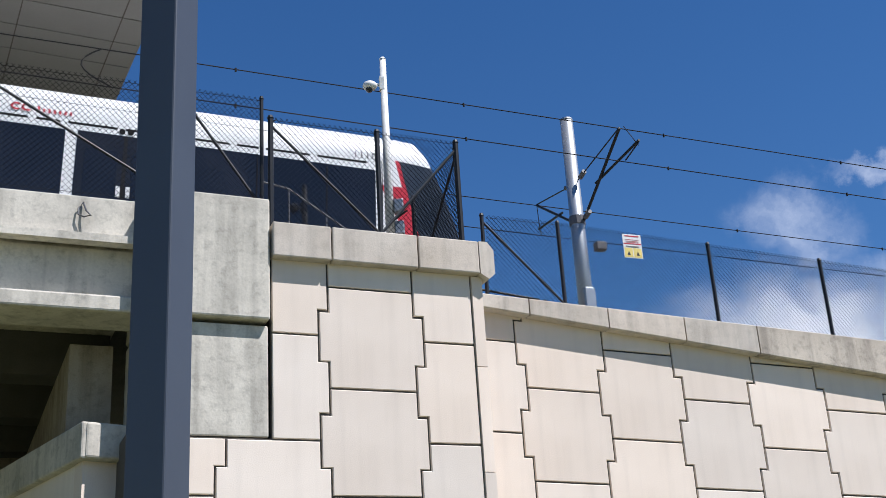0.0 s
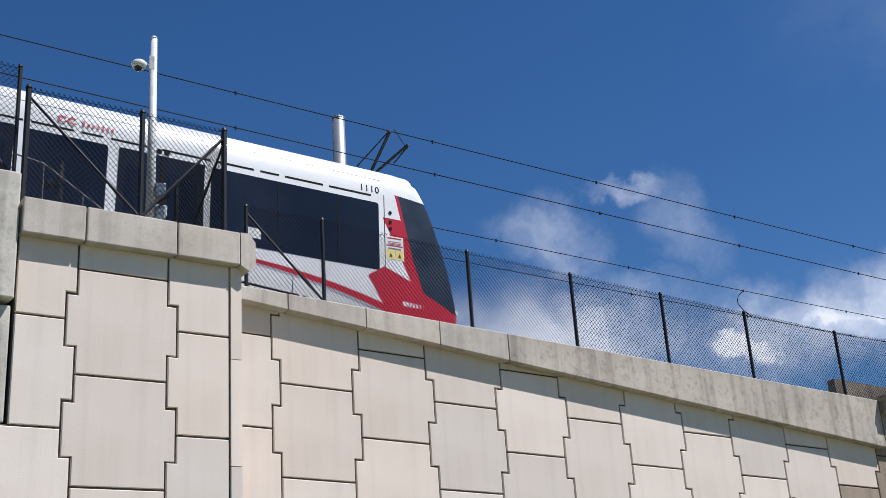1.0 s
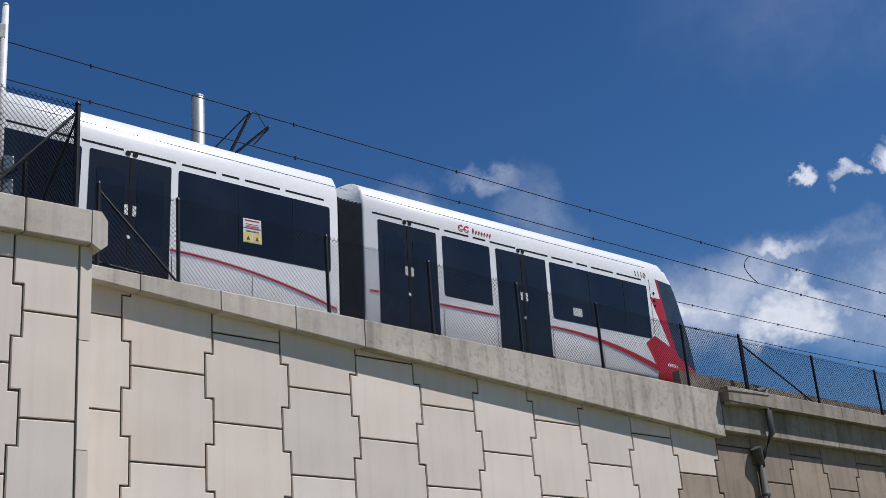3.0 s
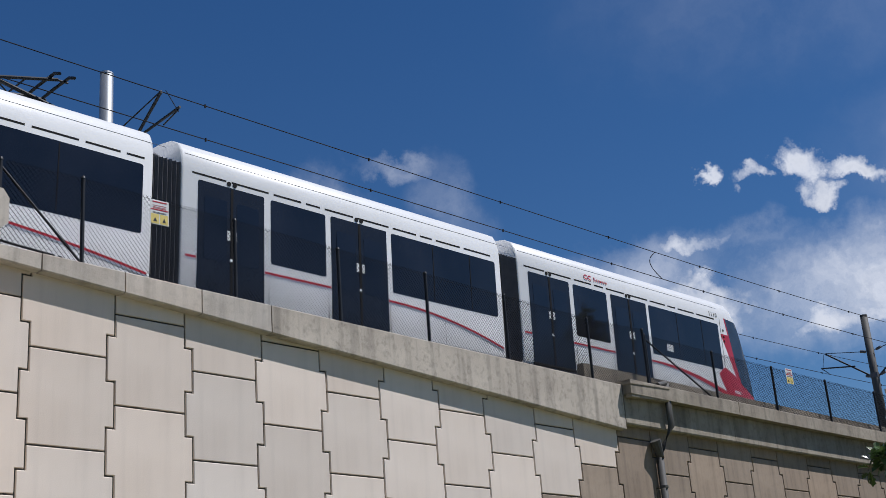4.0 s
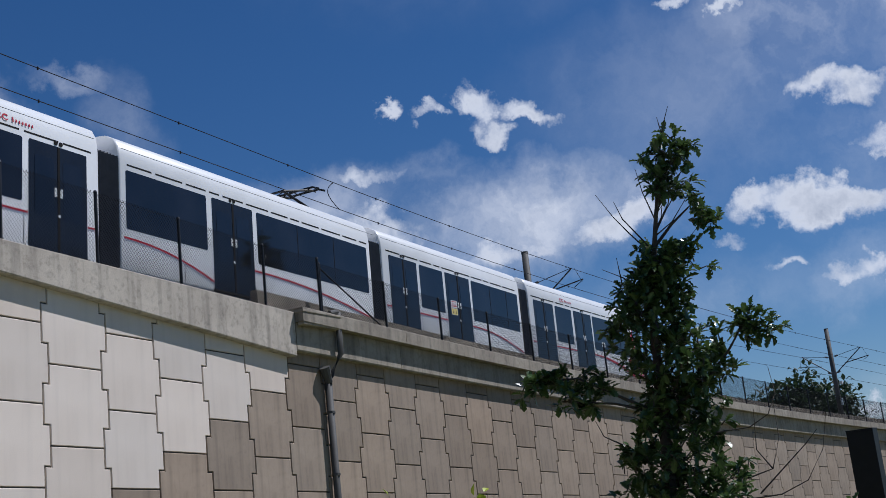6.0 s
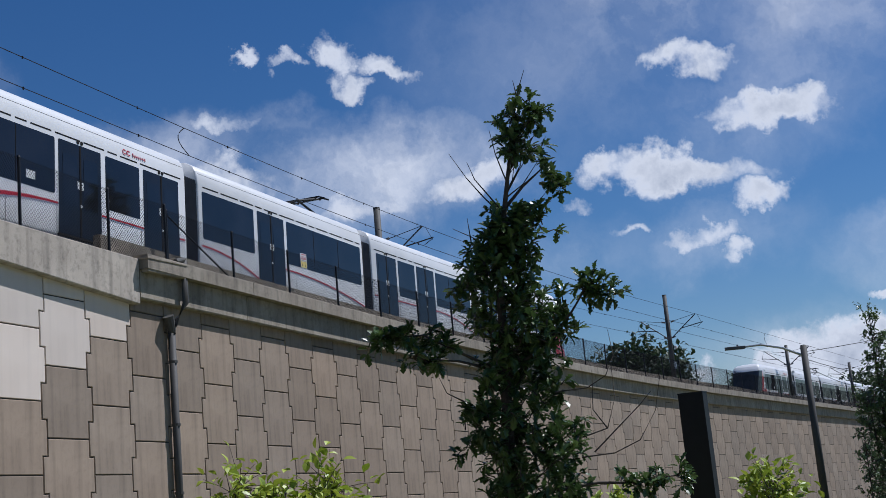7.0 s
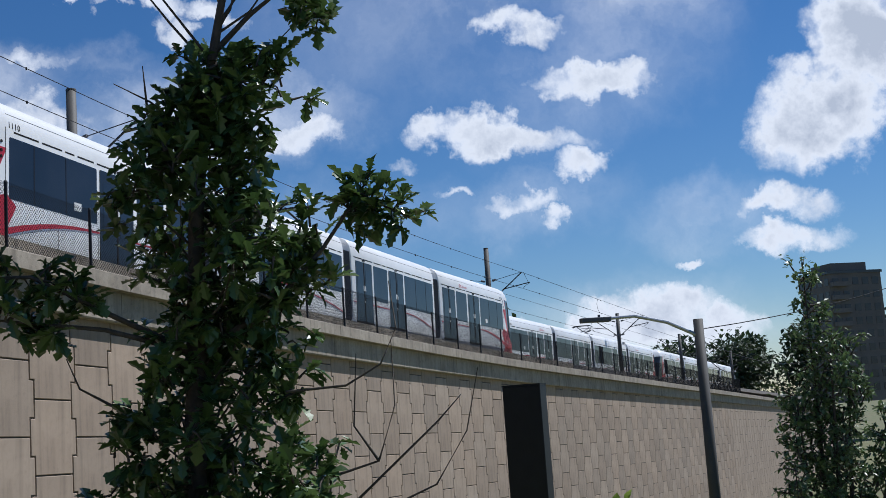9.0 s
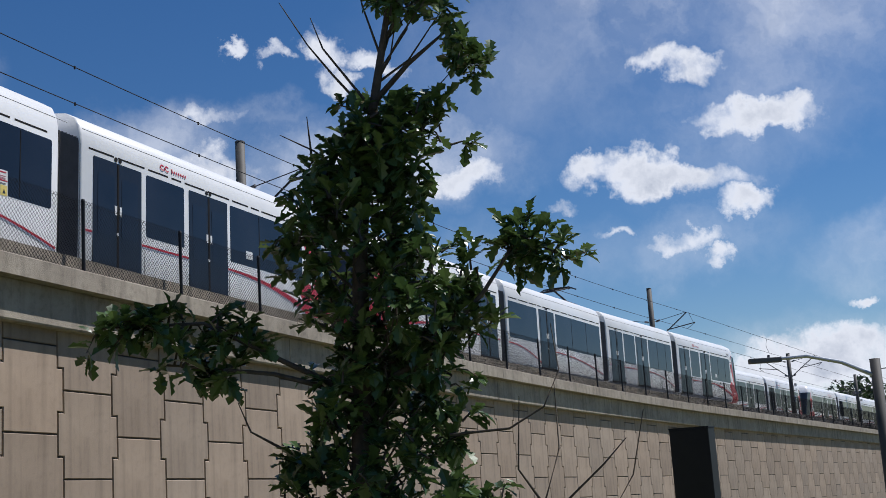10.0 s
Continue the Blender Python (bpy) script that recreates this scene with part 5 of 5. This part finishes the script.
def build_oak():
    random.seed(11)
    turn = Matrix.Rotation(radians(-49), 4, "Z")
    root = tagged(empty("oak_tree", Matrix.Translation((27.14, 23.59, -1.35)) @ turn), "slender young oak tree with dark glossy lobed leaves", "tree")
    wood, leaves = bmesh.new(), bmesh.new()
    spine = [Vector(p) for p in ((-0.16, 0, -0.1), (-0.12, 0, 1.19), (-0.07, 0.02, 2.13), (-0.02, 0, 3.17), (0.02, 0, 4.24), (0.13, 0, 5.14), (0.25, 0, 5.75), (0.38, 0, 6.41), (0.5, 0, 7.0), (0.6, 0, 7.45))]

    def stem(z):
        for a, b in zip(spine, spine[1:]):
            if z <= b.z:
                return a.lerp(b, (z - a.z) / (b.z - a.z))
        return spine[-1].copy()

    add_tube(wood, spine, [0.12, 0.105, 0.095, 0.085, 0.066, 0.05, 0.04, 0.026, 0.014, 0.006], 10)
    # the crown's left and right reach by height
    crown = [(0.2, -1.0, 0.9), (1.1, -1.1, 1.05), (1.45, -1.1, 1.2), (1.75, -0.95, 1.35), (2.2, -0.9, 1.25), (2.5, -0.7, 0.95), (2.8, -0.48, 0.75), (3.1, -0.58, 0.9), (3.55, -0.5, 1.2), (3.85, -0.6, 1.3),
             (4.15, -0.62, 0.8), (4.45, -0.68, 0.7), (4.7, -0.55, 0.7), (5.15, -0.25, 0.88), (5.45, -0.18, 0.8), (5.6, 0.45, 1.1), (6.16, 0.66, 1.32), (6.25, 0.3, 1.1), (6.6, 0.25, 0.93), (7.0, 0.22, 0.97), (7.38, 0.14, 1.08)]
    heights = [c[0] for c in crown]
    n = 340
    for i in range(n):
        z = 0.2 + 7.15 * (i + random.random()) / n
        upper = z > 5.5
        if random.random() < (0.93 if 5.5 < z < 6.35 else 0.58 if upper else 0.3 if 2.55 < z < 3.05 else 0.0):
            continue
        lo, hi = (float(np.interp(z, heights, [c[k] for c in crown])) for k in (1, 2))
        lo, hi = lo + 0.13, hi - 0.15
        mid, half = 0.5 * (lo + hi), max(0.05, 0.5 * (hi - lo))
        x = mid + half * random.uniform(-1, 1) * random.choice((1.0, 1.0, 0.7, 1.15))
        y = random.uniform(-1, 1) * 0.8 * math.sqrt(max(0.03, half * half - (x - mid) ** 2))
        e = Vector((x, y, z))
        # every third tuft shows its limb, bent and rising from the stem; the others hang on short twigs
        s = stem(max(0.0, z - random.uniform(0.2, 0.7) - 0.25 * abs(x - stem(z).x)))
        k = s.lerp(e, random.uniform(0.4, 0.65)) + Vector((random.uniform(-0.08, 0.08), random.uniform(-0.08, 0.08), random.uniform(-0.10, 0.02)))
        if i % 3 == 0 or upper:
            add_tube(wood, [s, k, e], [0.013, 0.009, 0.004], 6, cap=False)
        for j in range(3):
            q = e + rand_dir() * random.uniform(0.0, 0.16)
            leaf_spray(leaves, wood, q, q + rand_dir(0.15) * random.uniform(0.10, 0.22), 6 if upper else 8, 0.19, True, 0.055)
    # long boughs with tufts of their own
    boughs = [([(-0.05, 0, 3.0), (-0.62, -0.35, 3.3), (-1.2, -0.7, 3.62), (-1.95, -1.0, 3.6)], 0.42, 34), ([(-0.05, 0, 3.0), (-0.7, -0.4, 3.2), (-1.5, -0.8, 3.3)], 0.6, 14), ([(-0.05, 0, 3.0), (0.58, -0.1, 3.3), (1.07, -0.15, 3.8), (1.4, -0.15, 4.25), (1.82, -0.2, 4.02)], 0.62, 26),
              ([(0.23, 0, 5.6), (0.54, 0, 5.92), (0.9, 0, 6.2), (1.2, 0, 5.8)], 0.5, 9), ([(0.2, 0, 1.1), (1.2, -0.1, 1.2), (1.8, -0.1, 1.15), (2.45, -0.2, 1.22)], 0.5, 24)]
    for pts, start, count in boughs:
        pts = [Vector(p) for p in pts]
        add_tube(wood, pts, [0.03 - 0.022 * i / (len(pts) - 1) for i in range(len(pts))], 7, cap=False)
        for i in range(count):
            f = (start + (1 - start) * random.random()) * (len(pts) - 1)
            k = min(int(f), len(pts) - 2)
            q = pts[k].lerp(pts[k + 1], f - k)
            e = q + rand_dir(0.0) * random.uniform(0.12, 0.27)
            leaf_spray(leaves, wood, q, e, 8, 0.19, True, 0.05)
    # bare twigs
    for pts in ([(0.15, 0, 5.5), (-0.14, -0.05, 5.86), (-0.34, -0.1, 6.13), (-0.58, -0.1, 6.55)], [(0.13, 0, 5.62), (-0.21, -0.06, 6.1), (-0.31, -0.06, 6.4)], [(0.03, 0, 4.87), (-0.34, 0, 5.18), (-0.64, 0, 5.35)], [(-0.36, 0, 5.08), (-0.39, 0, 5.5)],
                [(0.55, 0, 7.2), (0.66, 0, 7.6), (0.76, 0, 7.85)], [(0.6, 0, 7.4), (0.56, 0, 7.7)], [(0.38, 0, 6.3), (0.62, 0, 6.65), (0.85, 0, 6.95)], [(0.3, 0, 6.0), (0.16, 0, 6.5), (0.1, 0, 6.9)],
                [(0.7, -0.1, 2.62), (1.2, -0.1, 2.64), (1.5, -0.1, 2.8), (1.65, -0.1, 3.1), (1.61, -0.1, 3.5)], [(1.05, -0.1, 1.9), (1.44, -0.1, 2.0), (1.6, -0.1, 2.45), (1.6, -0.1, 3.0)],
                [(1.0, -0.1, 1.6), (1.5, -0.15, 1.62), (1.9, -0.2, 1.78), (2.18, -0.2, 2.2), (2.31, -0.2, 2.72)], [(1.2, -0.15, 1.66), (1.95, -0.2, 2.3), (2.15, -0.2, 2.5)], [(1.44, -0.1, 2.0), (1.25, -0.1, 2.3), (1.3, -0.1, 2.9)], [(-0.7, -0.2, 2.6), (-0.95, -0.2, 2.75), (-1.05, -0.2, 3.0)]):
        add_tube(wood, [Vector(p) for p in pts], [0.014 - 0.010 * i / (len(pts) - 1) for i in range(len(pts))], 6, cap=False)
    grown = Matrix.Translation((0, 0, EYE + 1.35)) @ Matrix.Scale(1.943, 4) @ Matrix.Translation((0, 0, -EYE))
    for bm in (wood, leaves):
        bmesh.ops.transform(bm, matrix=grown, verts=bm.verts)
    part("trunk", wood, "bark", root, "grey-brown trunk with thin limbs", smooth=True)
    part("crown", leaves, "oak_leaf", root, "dark green lobed leaves in loose tufts")


build_oak()


def build_crown_tree(name, base, height, stems, leaf, size, mat, label, category="tree", n_spray=26, density=12, zlow=0.12, grow=1.0):
    root = tagged(empty(name, Matrix.Translation(base)), label, category)
    wood, leaves = bmesh.new(), bmesh.new()
    for dx, dy, h, w in stems:
        top = Vector((dx, dy, height * h))
        foot = Vector((dx * 0.35, dy * 0.35, 0))
        add_tube(wood, [foot, foot.lerp(top, 0.5) + Vector((0.05, 0.03, 0)), top], [0.05 * height / 5, 0.03 * height / 5, 0.006], 7, cap=False)
        for i in range(n_spray):
            t = zlow + (1 - zlow) * (i + random.random()) / n_spray
            r = w * (1 - t) ** 0.6 * (0.5 + 0.5 * min(1.0, t / 0.3)) * random.uniform(0.4, 1.05) + 0.06
            a = random.uniform(0, 2 * math.pi)
            s = foot.lerp(top, max(0.0, t - 0.12))
            e = foot.lerp(top, t) + Vector((math.cos(a) * r, math.sin(a) * r, random.uniform(-0.03, 0.05) * height))
            for j in range(3):
                q = s.lerp(e, random.uniform(0.45, 1.0))
                leaf_spray(leaves, wood, q, q + rand_dir(0.3) * (size * 3.2), density, size, False, size * 1.1)
    if grow != 1.0:
        up = EYE - base[2]
        for bm in (wood, leaves):
            bmesh.ops.transform(bm, matrix=Matrix.Translation((0, 0, up)) @ Matrix.Scale(grow, 4) @ Matrix.Translation((0, 0, -up)), verts=bm.verts)
    part("trunk", wood, "bark", root, smooth=True)
    part("crown", leaves, mat, root)
    return root


random.seed(5)
at = lambda az, r: sky_way(az, 0) * r
p = at(-65.9, 43.2)
build_crown_tree("poplar_tree", (p.x, p.y, -1.05), 5.3, [(0, 0, 1.0, 0.5), (0.35, -0.4, 0.80, 0.5), (0.8, -0.8, 0.62, 0.65), (-0.25, 0.2, 0.66, 0.5), (1.4, -1.5, 0.62, 0.8), (-0.1, -0.3, 0.82, 0.55)], False, 0.08, "poplar_leaf", "bushy young poplar with small bright-backed leaves", n_spray=56, density=15, grow=1.6)
p = at(-64.9, 41.6)
build_crown_tree("poplar_tree", (p.x, p.y, -1.05), 2.65, [(0, 0, 1.0, 0.4), (0.4, -0.35, 0.8, 0.4)], False, 0.075, "poplar_leaf", "low young poplar growth beside the larger tree", n_spray=26, density=12, zlow=0.05, grow=1.6)
# tall yellow-green weeds along the kerb
for az, r, h, w in ((-36.0, 22.0, 1.80, 0.34), (-37.4, 22.5, 1.3, 0.3), (-40.3, 22.0, 1.70, 0.32), (-39.2, 21.5, 1.2, 0.3), (-53.4, 25.5, 0.35, 0.3), (-60.6, 25, 0.85, 0.3), (-69.9, 30.0, 1.9, 0.4), (-71.4, 30.0, 2.2, 0.5)):
    k = 29.0 / r if az > -45 else 1.6
    p = at(az, r * k)
    z = ground_z(p.x, p.y)
    h, w = EYE + (h - EYE) * k, w * k
    build_crown_tree("shrub", (p.x, p.y, z), h - z, [(0, 0, 1.0, w), (0.32 * k, 0.16 * k, 0.90, w), (-0.36 * k, -0.15 * k, 0.94, w)], False, 0.22 * k, "shrub_leaf", "leafy yellow-green shrub at the foot of the wall", "shrub", n_spray=11, density=6, zlow=0.3)
# trees and roofs beyond the tracks
random.seed(8)
for az, r, h, w in ((-55.4, 120, 12.9, 3.6), (-54.2, 118, 11.6, 3.0), (-56.6, 125, 12.0, 2.8), (-51.9, 112, 10.4, 2.5), (-60.2, 170, 10.6, 4.5), (-61.5, 175, 9.8, 5.0), (-63.5, 190, 8.5, 5.0), (-65.5, 150, 8.0, 6.0), (-68.0, 150, 8.5, 6.0), (-71.0, 150, 9.5, 6.0), (-74.0, 150, 9.5, 6.0)):
    grow = 2.2 if az < -64 else 1.0
    p = at(az, r * grow)
    build_crown_tree("tree", (p.x, p.y, 0), h, [(0, 0, 0.95, w), (w * 0.7, 0, 0.85, w * 0.8), (-w * 0.7, 0, 0.85, w * 0.8)], False, 0.62, "far_leaf", "distant full-crowned leafy tree beyond the tracks", n_spray=60, density=7, zlow=0.25, grow=grow)


# ---- what moves ----
LEAD = [(0, -0.55), (0.5, 1.8), (1, 4.3), (1.5, 6.9), (2, 9.65), (2.5, 12.75), (3, 16.25), (3.5, 20.05), (4, 23.8), (4.5, 28.0), (5, 32.7), (5.5, 37.4), (6, 42.0), (6.5, 46.6), (7, 51.2), (7.5, 56.1), (8, 61.1), (8.5, 66.0), (9, 71.3), (9.5, 76.4), (10, 81.6)]
ONCOMING = [(0, 173.0), (3, 143.0), (6, 113.0), (7.5, 98.0), (8, 93.2), (8.5, 88.4), (9, 83.8), (9.5, 78.8), (10, 73.8)]


def key_unit(root, track, lead, sign):
    """lead: rows of (seconds, place of the front cab's window edge along the line); sign: way of travel."""
    bodies, joints = unit_parts(root)
    lengths = [CAR[0]["length"], CAR[1]["length"], CAR[2]["length"], CAR[0]["length"]]

    def joint_at(s):
        p = place(s, track, rail_z(s))
        return p

    rows = {o: [] for o in (root, *bodies, *joints)}
    for t, e in lead:
        cuts = [e]
        for n in lengths:
            cuts.append(cuts[-1] - sign * n)
        base = frame_at(cuts[2], track, rail_z(cuts[2]))
        inv = base.inverted()
        rows[root].append((t, base))
        for i, b in enumerate(bodies):
            rear, front = (cuts[i + 1], cuts[i]) if i < 3 else (cuts[3], cuts[4])
            rows[b].append((t, inv @ span_matrix(joint_at(rear), joint_at(front))))
        for i, j in enumerate(joints):
            c = cuts[i + 1]
            rows[j].append((t, inv @ span_matrix(joint_at(c), joint_at(c + 0.3))))
    for o, r in rows.items():
        walk(o, r)


def motions():
    key_unit(unit_a, 3.06, LEAD, 1)
    key_unit(unit_b, 3.06, [(t, s - 44.0) for t, s in LEAD], 1)
    key_unit(unit_c, 7.3, ONCOMING, -1)
    key_unit(unit_d, 7.3, [(t, s + 44.0) for t, s in ONCOMING], -1)


motions()
